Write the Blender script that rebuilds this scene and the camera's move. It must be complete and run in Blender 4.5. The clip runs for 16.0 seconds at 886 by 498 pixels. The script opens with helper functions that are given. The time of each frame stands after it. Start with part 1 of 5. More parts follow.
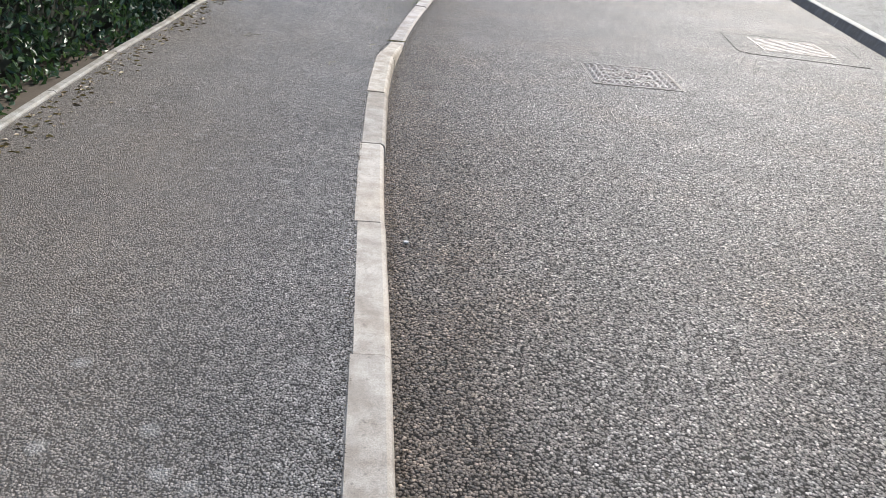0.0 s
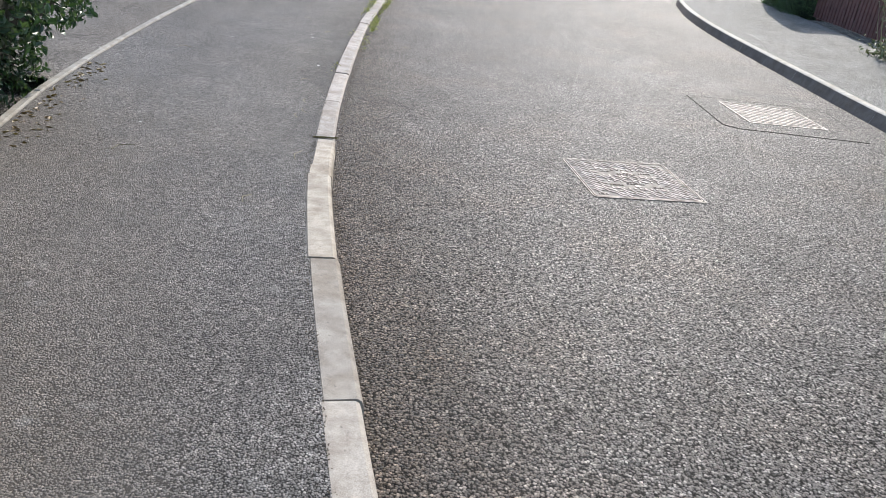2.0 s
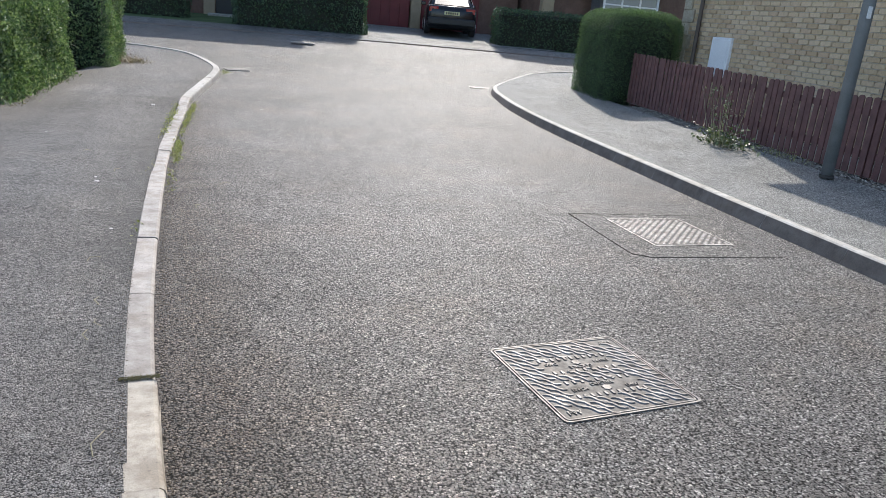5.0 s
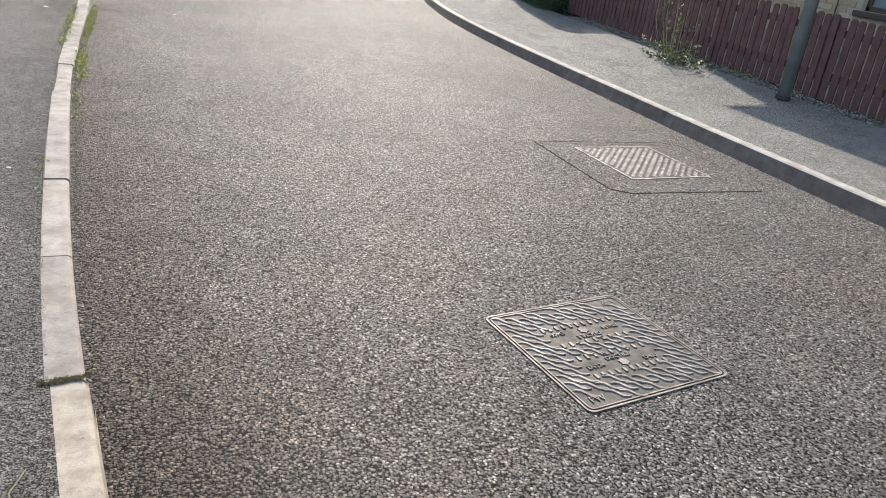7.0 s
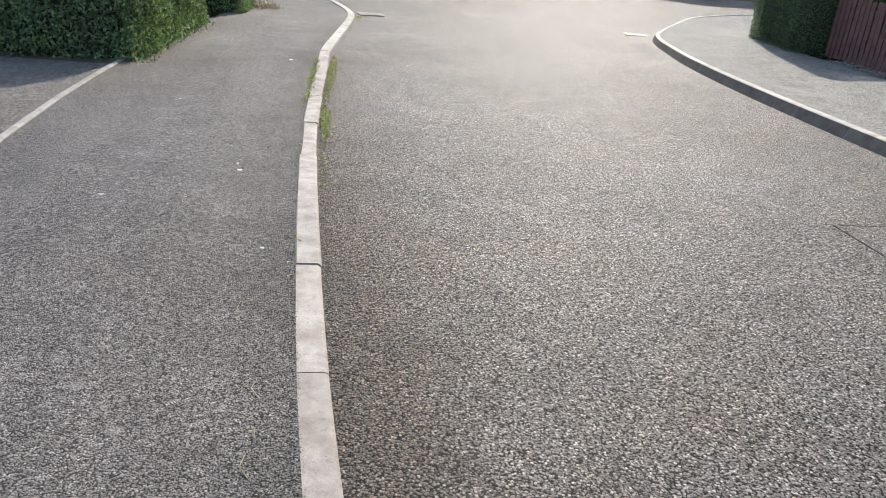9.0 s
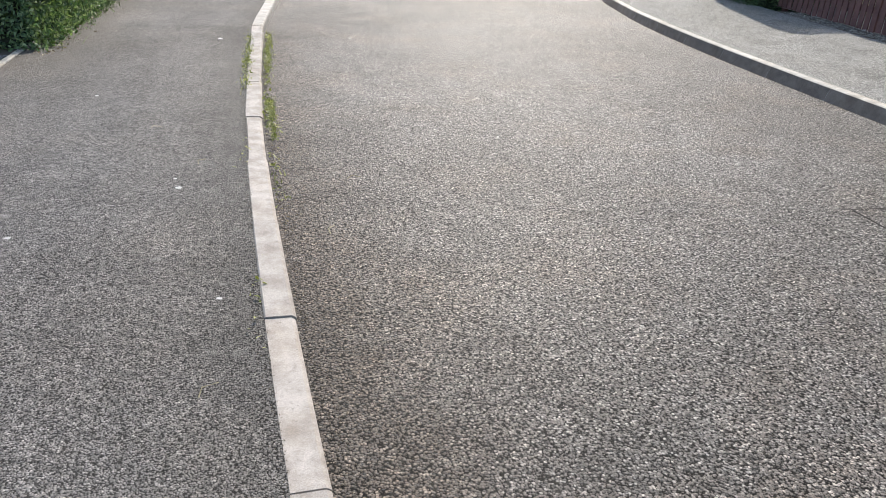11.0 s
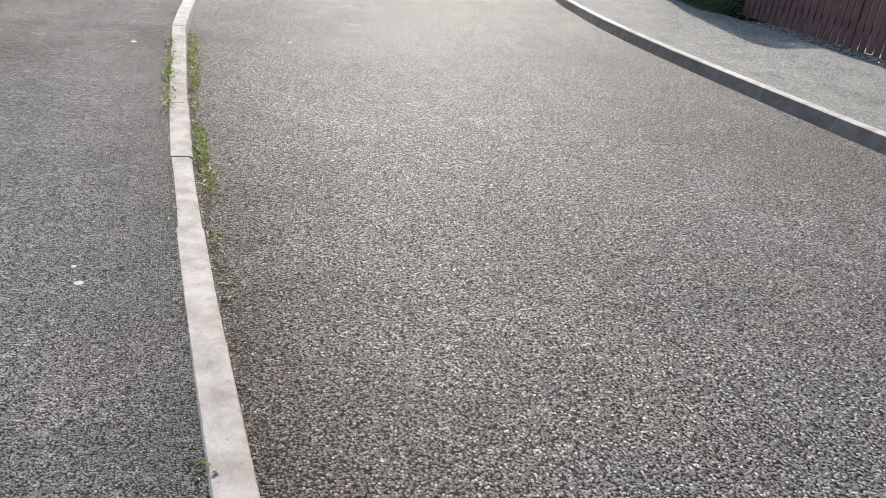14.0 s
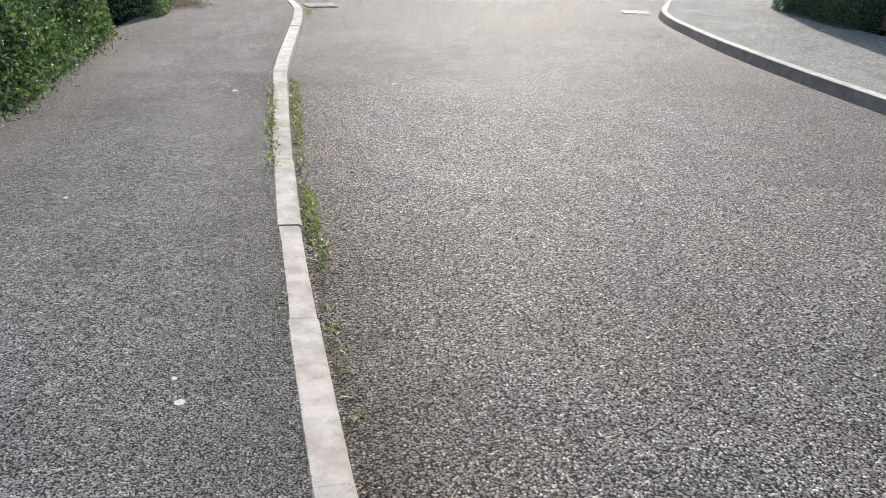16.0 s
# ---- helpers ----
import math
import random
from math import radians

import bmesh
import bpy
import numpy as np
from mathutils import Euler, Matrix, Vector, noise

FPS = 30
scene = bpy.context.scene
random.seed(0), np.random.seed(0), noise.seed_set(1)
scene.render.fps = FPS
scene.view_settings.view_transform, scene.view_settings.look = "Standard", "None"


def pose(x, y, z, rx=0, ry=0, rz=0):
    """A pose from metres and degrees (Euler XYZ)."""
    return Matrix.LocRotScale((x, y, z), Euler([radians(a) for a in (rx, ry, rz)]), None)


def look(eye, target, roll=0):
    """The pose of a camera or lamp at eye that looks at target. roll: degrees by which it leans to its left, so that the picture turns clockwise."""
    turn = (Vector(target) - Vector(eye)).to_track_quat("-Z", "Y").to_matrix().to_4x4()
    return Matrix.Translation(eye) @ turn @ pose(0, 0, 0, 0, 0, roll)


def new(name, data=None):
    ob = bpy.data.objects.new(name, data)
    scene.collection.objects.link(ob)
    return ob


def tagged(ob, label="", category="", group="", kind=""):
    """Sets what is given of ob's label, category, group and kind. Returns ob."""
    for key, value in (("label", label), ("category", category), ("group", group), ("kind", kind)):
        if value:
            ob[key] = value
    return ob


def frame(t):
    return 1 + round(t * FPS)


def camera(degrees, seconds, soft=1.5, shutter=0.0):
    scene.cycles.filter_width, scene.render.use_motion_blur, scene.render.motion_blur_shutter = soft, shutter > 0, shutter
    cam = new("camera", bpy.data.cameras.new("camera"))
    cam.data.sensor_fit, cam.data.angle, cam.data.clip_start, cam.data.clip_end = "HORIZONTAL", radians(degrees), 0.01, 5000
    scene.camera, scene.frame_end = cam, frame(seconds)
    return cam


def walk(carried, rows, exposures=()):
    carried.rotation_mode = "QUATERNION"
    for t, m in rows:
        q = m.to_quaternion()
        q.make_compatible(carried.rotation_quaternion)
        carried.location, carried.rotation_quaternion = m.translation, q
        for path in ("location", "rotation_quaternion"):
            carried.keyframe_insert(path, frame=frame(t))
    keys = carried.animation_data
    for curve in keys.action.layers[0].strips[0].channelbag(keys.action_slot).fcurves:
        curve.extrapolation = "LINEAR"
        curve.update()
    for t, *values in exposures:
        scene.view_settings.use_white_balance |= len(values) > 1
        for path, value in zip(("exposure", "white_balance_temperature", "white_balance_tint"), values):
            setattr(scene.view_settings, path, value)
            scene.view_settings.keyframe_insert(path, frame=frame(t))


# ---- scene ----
cam = camera(61.6, 16.0, soft=0.7)
PATH = [
    (0, (0.263, 0.349, 1.309), (0.045, 2.118, 0.401), 5.8),
    (0.5, (0.136, 0.788, 1.29), (-0.079, 2.544, 0.358), 6.4),
    (1, (-0.101, 1.212, 1.35), (-0.251, 2.962, 0.393), 4.4),
    (1.5, (-0.214, 1.618, 1.365), (-0.303, 3.386, 0.434), 5.1),
    (2, (-0.369, 1.983, 1.414), (-0.314, 3.796, 0.57), 6.9),
    (2.5, (-0.532, 2.325, 1.445), (-0.36, 4.154, 0.656), 4.7),
    (3, (-0.525, 2.635, 1.429), (-0.31, 4.451, 0.619), 4.5),
    (3.5, (-0.504, 2.909, 1.427), (-0.237, 4.732, 0.65), 5.6),
    (4, (-0.604, 3.166, 1.468), (-0.186, 5.027, 0.866), 5.3),
    (4.2, (-0.654, 3.261, 1.478), (-0.195, 5.128, 0.928), 5.1),
    (6.3, (-0.71, 4.079, 1.458), (-0.032, 5.81, 0.721), 5.3),
    (6.5, (-0.748, 4.137, 1.457), (-0.032, 5.849, 0.711), 5.4),
    (7, (-0.791, 4.252, 1.439), (-0.049, 5.927, 0.636), 7.5),
    (7.5, (-0.762, 4.363, 1.44), (-0.144, 6.064, 0.591), 9.5),
    (8, (-0.814, 4.523, 1.442), (-0.412, 6.294, 0.603), 9.2),
    (8.5, (-0.98, 4.795, 1.454), (-0.672, 6.591, 0.629), 5.9),
    (9, (-1.027, 5.048, 1.457), (-0.767, 6.876, 0.687), 4.8),
    (9.2, (-1.006, 5.177, 1.46), (-0.756, 7.025, 0.736), 5.0),
    (11.3, (-1.189, 5.84, 1.481), (-0.759, 7.585, 0.603), 3.3),
    (11.5, (-1.19, 5.903, 1.476), (-0.775, 7.649, 0.593), 3.8),
    (12, (-1.171, 6.112, 1.484), (-0.805, 7.875, 0.612), 4.7),
    (12.5, (-1.238, 6.319, 1.478), (-0.917, 8.096, 0.62), 4.5),
    (13, (-1.336, 6.573, 1.472), (-0.889, 8.334, 0.636), 2.9),
    (13.5, (-1.342, 6.742, 1.458), (-0.717, 8.44, 0.606), 4.5),
    (14, (-1.263, 6.924, 1.468), (-0.641, 8.613, 0.596), 6.1),
    (14.5, (-1.266, 7.177, 1.439), (-0.806, 8.922, 0.577), 4.8),
    (15, (-1.354, 7.431, 1.467), (-1.036, 9.233, 0.659), 1.1),
    (15.5, (-1.368, 7.528, 1.46), (-1.041, 9.328, 0.652), 1.1),
    (16, (-1.333, 7.576, 1.443), (-0.931, 9.351, 0.613), 2.3),
]
EXPOSURES = [(0.0, 1.1, 6550, 10), (1.5, 1.03, 6600, 10), (2.6, 0.9, 6450, 10), (3.5, 0.92, 6450, 10), (4.2, 0.95, 6350, 10), (7.0, 0.97, 7000, 10), (9.0, 1.03, 6850, 10), (12.5, 1.06, 6850, 10), (16.0, 1.03, 6750, 10)]
walk(cam, [(t, look(eye, target, roll)) for t, eye, target, roll in PATH], EXPOSURES)

# ---- world, sun and exposure ----
SUN_AZ, SUN_EL = radians(18), radians(36.5)
world = bpy.data.worlds.new("sky")
scene.world = world
world.use_nodes = True
wn = world.node_tree.nodes
sky = wn.new("ShaderNodeTexSky")
sky.sky_type = "NISHITA"
sky.sun_disc = False
sky.sun_elevation, sky.sun_rotation = SUN_EL, SUN_AZ
sky.air_density, sky.dust_density = 1.0, 1.0
wn["Background"].inputs[1].default_value = 0.15
world.node_tree.links.new(sky.outputs[0], wn["Background"].inputs[0])
to_sun = Vector((math.sin(SUN_AZ) * math.cos(SUN_EL), math.cos(SUN_AZ) * math.cos(SUN_EL), math.sin(SUN_EL)))
sun_data = bpy.data.lights.new("sun", "SUN")
sun_data.energy, sun_data.angle, sun_data.color = 2.4, radians(0.6), (1.0, 0.95, 0.87)
sun = new("sun", sun_data)
sun.matrix_world = look(to_sun * 50, (0, 0, 0))


# ---- materials ----
def nodes_of(name, rough=0.8, metal=0.0, spec=0.5):
    m = bpy.data.materials.new(name)
    m.use_nodes = True
    nt = m.node_tree
    b = nt.nodes["Principled BSDF"]
    b.inputs["Roughness"].default_value = rough
    b.inputs["Metallic"].default_value = metal
    b.inputs["Specular IOR Level"].default_value = spec
    return m, nt, b


def N(nt, kind, **props):
    n = nt.nodes.new(kind)
    for k, v in props.items():
        if k == "blend":
            n.blend_type = v
        elif k == "op":
            n.operation = v
        elif k == "dtype":
            n.data_type = v
        elif k == "feature":
            n.feature = v
    return n


def place(nt, scale=(1, 1, 1)):
    g = nt.nodes.new("ShaderNodeNewGeometry")
    mp = nt.nodes.new("ShaderNodeMapping")
    mp.inputs["Scale"].default_value = scale
    nt.links.new(g.outputs["Position"], mp.inputs["Vector"])
    return mp.outputs[0]


def noise_tex(nt, vec, scale, detail=4.0, rough=0.55):
    n = nt.nodes.new("ShaderNodeTexNoise")
    n.inputs["Scale"].default_value = scale
    n.inputs["Detail"].default_value = detail
    n.inputs["Roughness"].default_value = rough
    nt.links.new(vec, n.inputs["Vector"])
    return n.outputs["Fac"]


def cells(nt, vec, scale, feature="F1"):
    n = nt.nodes.new("ShaderNodeTexVoronoi")
    n.feature = feature
    n.inputs["Scale"].default_value = scale
    nt.links.new(vec, n.inputs["Vector"])
    return n


def ramp(nt, fac, stops):
    r = nt.nodes.new("ShaderNodeValToRGB")
    e = r.color_ramp.elements
    while len(e) < len(stops):
        e.new(0.5)
    for el, (p, c) in zip(e, stops):
        el.position = p
        el.color = (*c, 1) if len(c) == 3 else (c[0], c[0], c[0], 1)
    nt.links.new(fac, r.inputs["Fac"])
    return r.outputs["Color"]


def mix(nt, kind, fac, a, b):
    n = nt.nodes.new("ShaderNodeMix")
    n.data_type, n.blend_type = "RGBA", kind
    for sock, v in ((n.inputs["Factor"], fac), (n.inputs["A"], a), (n.inputs["B"], b)):
        if isinstance(v, (int, float)):
            sock.default_value = v
        elif isinstance(v, tuple):
            sock.default_value = (*v, 1)
        else:
            nt.links.new(v, sock)
    return n.outputs["Result"]


def calc(nt, op, a, b=0.0):
    n = nt.nodes.new("ShaderNodeMath")
    n.operation = op
    for sock, v in zip(n.inputs, (a, b)):
        if isinstance(v, (int, float)):
            sock.default_value = v
        else:
            nt.links.new(v, sock)
    return n.outputs[0]


def bump(nt, b, height, strength=0.5, dist=0.004):
    n = nt.nodes.new("ShaderNodeBump")
    n.inputs["Strength"].default_value = strength
    n.inputs["Distance"].default_value = dist
    nt.links.new(height, n.inputs["Height"])
    nt.links.new(n.outputs[0], b.inputs["Normal"])


def tarmac(name, dark, mid, light, chip, stain, stain_amount, relief, rough, brown=None, grime=(0.5, 0.45, 0.4), spots=0.08, lap=0.5, gap=0.04, earth=0.7):
    """Rolled stone chippings in dark binder, with broad stains."""
    m, nt, b = nodes_of(name, rough, spec=0.5)
    v = place(nt)
    warp = nt.nodes.new("ShaderNodeVectorMath")
    warp.operation = "ADD"
    nz = nt.nodes.new("ShaderNodeTexNoise")
    nz.inputs["Scale"].default_value = 1.6 / chip
    sc = nt.nodes.new("ShaderNodeVectorMath")
    sc.operation = "SCALE"
    sc.inputs["Scale"].default_value = chip * 0.5
    nt.links.new(v, nz.inputs["Vector"])
    nt.links.new(nz.outputs["Color"], sc.inputs[0])
    nt.links.new(v, warp.inputs[0])
    nt.links.new(sc.outputs[0], warp.inputs[1])
    wv = warp.outputs[0]
    c = cells(nt, wv, 1 / chip)
    sep = nt.nodes.new("ShaderNodeSeparateColor")
    nt.links.new(c.outputs["Color"], sep.inputs[0])
    tone = ramp(nt, sep.outputs[0], [(0.0, dark), (0.04, dark), (0.18, mid), (0.72, mid), (1.0, light)])
    ragged = calc(nt, "ADD", c.outputs["Distance"], calc(nt, "MULTIPLY", calc(nt, "SUBTRACT", noise_tex(nt, v, 2.2 / chip, 2), 0.5), 0.5))
    edge = ramp(nt, ragged, [(lap - 0.04, (1,)), (lap + 0.05, (gap,))])
    col = mix(nt, "MULTIPLY", 1.0, tone, edge)
    # small stones between the large ones
    c2 = cells(nt, wv, 2.1 / chip)
    sep2 = nt.nodes.new("ShaderNodeSeparateColor")
    nt.links.new(c2.outputs["Color"], sep2.inputs[0])
    small = mix(nt, "MULTIPLY", 0.9, ramp(nt, sep2.outputs[0], [(0.3, dark), (0.6, tuple(x * 0.18 for x in mid)), (1.0, tuple(x * 0.6 for x in mid))]), ramp(nt, c2.outputs["Distance"], [(0.36, (1,)), (0.52, (gap,))]))
    col = mix(nt, "LIGHTEN", 1.0, col, small)
    broad = noise_tex(nt, v, 0.55, 5, 0.6)
    st = ramp(nt, broad, [(0.33, stain), (0.66, (1, 1, 1))])
    col = mix(nt, "MULTIPLY", stain_amount, col, st)
    patch = noise_tex(nt, v, 2.7, 6, 0.65)
    pr = ramp(nt, patch, [(0.35, (0.72,)), (0.65, (1.15,))])
    col = mix(nt, "MULTIPLY", 0.7, col, pr)
    clump = ramp(nt, noise_tex(nt, v, 42, 3, 0.75), [(0.38, (0.35,)), (0.5, (1.0,)), (0.62, (1.75,))])
    col = mix(nt, "MULTIPLY", 0.65, col, clump)
    if brown:
        ta = nt.nodes.new("ShaderNodeAttribute")
        ta.attribute_name = "tan"
        tint = tuple(min(1.0, x / mid[0] * 1.15 + 0.12) for x in brown)
        # dust lies in the gaps where the tarmac is tan
        col = mix(nt, "MIX", calc(nt, "MULTIPLY", ta.outputs["Fac"], ramp(nt, noise_tex(nt, v, 1.7, 5, 0.7), [(0.35, (0.75,)), (0.65, (0.4,))])), col, tuple(x * 0.72 for x in mid))
        col = mix(nt, "MULTIPLY", calc(nt, "MULTIPLY", ta.outputs["Fac"], 0.5), col, tint)
        bn = ramp(nt, noise_tex(nt, v, 1.1, 5, 0.65), [(0.47, (0,)), (0.72, (1,))])
        col = mix(nt, "MULTIPLY", calc(nt, "MULTIPLY", bn, earth), col, tint)
    pale = cells(nt, v, 7.0)
    sp = ramp(nt, calc(nt, "ADD", pale.outputs["Distance"], calc(nt, "MULTIPLY", noise_tex(nt, v, 60, 3), 0.25)), [(0.24, (1,)), (0.34, (0,))])
    sp = calc(nt, "MULTIPLY", sp, ramp(nt, noise_tex(nt, v, 1.9, 3, 0.6), [(0.48, (0,)), (0.62, (1,))]))
    col = mix(nt, "MIX", calc(nt, "MULTIPLY", sp, spots), col, (0.42, 0.41, 0.38))
    at = nt.nodes.new("ShaderNodeAttribute")
    at.attribute_name = "grime"
    gr = calc(nt, "MULTIPLY", at.outputs["Fac"], ramp(nt, noise_tex(nt, v, 3.3, 6, 0.7), [(0.3, (0.5,)), (0.6, (1.0,))]))
    col = mix(nt, "MULTIPLY", gr, col, grime)
    nt.links.new(col, b.inputs["Base Color"])
    nt.links.new(ramp(nt, ragged, [(lap - 0.06, (0.5,)), (lap + 0.07, (0.1,))]), b.inputs["Specular IOR Level"])
    hgt = mix(nt, "MIX", 0.5, ramp(nt, ragged, [(0.25, (1,)), (0.68, (0,))]), sep.outputs[1])
    bump(nt, b, hgt, relief, chip * 0.9)
    rr = ramp(nt, sep.outputs[2], [(0.0, (rough - 0.14,)), (1.0, (rough + 0.16,))])
    nt.links.new(rr, b.inputs["Roughness"])
    return m


M_ROAD = tarmac("road_chippings", (0.03, 0.028, 0.026), (0.215, 0.2, 0.185), (0.68, 0.65, 0.61), 0.0088, (0.6, 0.58, 0.56), 0.75, 1.0, 0.56, (0.15, 0.122, 0.095), (0.5, 0.42, 0.35), lap=0.6, gap=0.02, earth=0.6)
M_PATCH = tarmac("patch_tarmac", (0.02, 0.019, 0.018), (0.205, 0.19, 0.174), (0.65, 0.62, 0.58), 0.0088, (0.6, 0.58, 0.56), 0.75, 1.0, 0.56, (0.13, 0.1, 0.08), lap=0.6, gap=0.02, earth=0.7)
M_PAVE = tarmac("pavement_tarmac", (0.075, 0.073, 0.07), (0.225, 0.217, 0.208), (0.48, 0.46, 0.44), 0.0066, (0.68, 0.64, 0.6), 0.8, 0.95, 0.62, (0.19, 0.145, 0.11), (0.32, 0.31, 0.3), 0.36, 0.59, 0.1, 0.35)
M_DRIVE = tarmac("driveway_tarmac", (0.1, 0.092, 0.082), (0.27, 0.25, 0.225), (0.5, 0.47, 0.43), 0.007, (0.75, 0.7, 0.66), 0.7, 0.7, 0.8, lap=0.52, gap=0.25)
M_SIDE = tarmac("pale_pavement", (0.2, 0.197, 0.19), (0.385, 0.38, 0.355), (0.57, 0.562, 0.53), 0.007, (0.75, 0.73, 0.7), 0.7, 0.6, 0.75, lap=0.52, gap=0.25)


def concrete(name, base, dirt, rough=0.8, vary=0.12, pits=True):
    m, nt, b = nodes_of(name, rough)
    v = place(nt)
    info = nt.nodes.new("ShaderNodeObjectInfo")
    tone = ramp(nt, info.outputs["Random"], [(0.0, tuple(c * (1 - vary) for c in base)), (1.0, tuple(min(1, c * (1 + vary)) for c in base))])
    blot = ramp(nt, noise_tex(nt, v, 9, 6, 0.65), [(0.36, dirt), (0.62, (1, 1, 1))])
    col = mix(nt, "MULTIPLY", 0.75, tone, blot)
    grain = ramp(nt, noise_tex(nt, v, 300, 3, 0.7), [(0.32, (0.58,)), (0.68, (1.28,))])
    col = mix(nt, "MULTIPLY", 0.8, col, grain)
    if pits:
        worn = ramp(nt, noise_tex(nt, v, 38, 6, 0.75), [(0.3, (0.5,)), (0.42, (1.0,)), (0.7, (1.1,))])
        col = mix(nt, "MULTIPLY", 0.7, col, worn)
        tinge = ramp(nt, noise_tex(nt, v, 2.2, 4, 0.6), [(0.5, (1, 1, 1)), (0.72, (0.9, 0.84, 0.76))])
        col = mix(nt, "MULTIPLY", 0.8, col, tinge)
        c = cells(nt, v, 22)
        pit = ramp(nt, calc(nt, "ADD", c.outputs["Distance"], calc(nt, "MULTIPLY", noise_tex(nt, v, 90, 2), 0.12)), [(0.12, (0.35,)), (0.17, (1,))])
        col = mix(nt, "MULTIPLY", 0.55, col, pit)
    nt.links.new(col, b.inputs["Base Color"])
    bump(nt, b, noise_tex(nt, v, 260, 4, 0.7), 0.45, 0.002)
    return m


M_KERB = concrete("kerb_concrete", (0.45, 0.41, 0.355), (0.52, 0.48, 0.44), 0.8, 0.16)
M_KERB_CREAM = concrete("cream_kerb_concrete", (0.51, 0.455, 0.375), (0.5, 0.46, 0.42), 0.8, 0.06)
M_KERB_PINK = concrete("pinkish_kerb_concrete", (0.455, 0.412, 0.37), (0.55, 0.52, 0.48), 0.8, 0.14)
M_KERB_PALE = concrete("bleached_kerb_concrete", (0.56, 0.53, 0.48), (0.6, 0.57, 0.53), 0.8, 0.1)
# road grime plus the shade of the kerb face, both in the colour
M_FACE = concrete("grimed_shaded_concrete", (0.19, 0.155, 0.13), (0.6, 0.57, 0.53))
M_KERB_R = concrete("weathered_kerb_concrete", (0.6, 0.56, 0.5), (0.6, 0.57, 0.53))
M_EDGE = concrete("edging_concrete", (0.4, 0.385, 0.35), (0.55, 0.52, 0.46))
M_STONE = concrete("quoin_stone", (0.52, 0.45, 0.35), (0.7, 0.66, 0.6), 0.85, 0.2, False)
M_BED = concrete("dark_mortar", (0.06, 0.055, 0.05), (0.6, 0.6, 0.55), 0.95, 0.05, False)


def plain(name, col, rough=0.6, metal=0.0, vary=0.25, scale=6.0, grain=150, relief=0.2, spec=0.5):
    m, nt, b = nodes_of(name, rough, metal, spec)
    v = place(nt)
    a = tuple(c * (1 - vary) for c in col)
    z = tuple(min(1.0, c * (1 + vary)) for c in col)
    col_ = ramp(nt, noise_tex(nt, v, scale, 6, 0.6), [(0.3, a), (0.7, z)])
    fine = ramp(nt, noise_tex(nt, v, grain, 3), [(0.3, (0.85,)), (0.7, (1.12,))])
    nt.links.new(mix(nt, "MULTIPLY", 0.8, col_, fine), b.inputs["Base Color"])
    if relief:
        bump(nt, b, noise_tex(nt, v, grain, 3), relief, 0.002)
    return m


def cast_iron(name, k=1.0, rusty=0.35, metal=0.6):
    m, nt, b = nodes_of(name, 0.5, metal)
    v = place(nt)
    n1 = noise_tex(nt, v, 14, 6, 0.65)
    col = ramp(nt, n1, [(0.3, (0.13 * k, 0.11 * k, 0.095 * k)), (0.55, (0.24 * k, 0.225 * k, 0.21 * k)), (0.75, (0.36 * k, 0.345 * k, 0.32 * k))])
    rust = ramp(nt, noise_tex(nt, v, 7, 5, 0.6), [(0.52, (0,)), (0.75, (rusty,))])
    col = mix(nt, "MIX", rust, col, (0.24, 0.15, 0.1))
    nt.links.new(col, b.inputs["Base Color"])
    nt.links.new(ramp(nt, n1, [(0.2, (0.72,)), (0.8, (0.55,))]), b.inputs["Roughness"])
    bump(nt, b, noise_tex(nt, v, 500, 3), 0.35, 0.001)
    return m


M_IRON = cast_iron("worn_cast_iron", 1.1, 0.2)
M_IRON_PALE = cast_iron("polished_cast_iron", 1.7, 0.08)
M_IRON_BED = cast_iron("rusty_cast_iron_plate", 0.42, 0.4, 0.3)
M_IRON_GREY = cast_iron("dirty_cast_iron_plate", 0.3, 0.3, 0.2)
M_IRON_DARK = plain("dirty_iron_bed", (0.085, 0.076, 0.062), 0.85, 0.2, 0.35, 20, 300)


def leaf_mat(name, a, b_, c_, trans=0.35):
    m, nt, b = nodes_of(name, 0.4, spec=0.5)
    g = nt.nodes.new("ShaderNodeNewGeometry")
    col = ramp(nt, g.outputs["Random Per Island"], [(0.0, a), (0.55, b_), (1.0, c_)])
    v = place(nt)
    col = mix(nt, "MULTIPLY", 0.7, col, ramp(nt, noise_tex(nt, v, 3.5, 4), [(0.3, (0.6,)), (0.7, (1.25,))]))
    nt.links.new(col, b.inputs["Base Color"])
    out = nt.nodes["Material Output"]
    tr = nt.nodes.new("ShaderNodeBsdfTranslucent")
    nt.links.new(mix(nt, "MULTIPLY", 1.0, col, (1.5, 1.7, 0.7)), tr.inputs["Color"])
    ms = nt.nodes.new("ShaderNodeMixShader")
    ms.inputs[0].default_value = trans
    nt.links.new(b.outputs[0], ms.inputs[1])
    nt.links.new(tr.outputs[0], ms.inputs[2])
    nt.links.new(ms.outputs[0], out.inputs["Surface"])
    return m


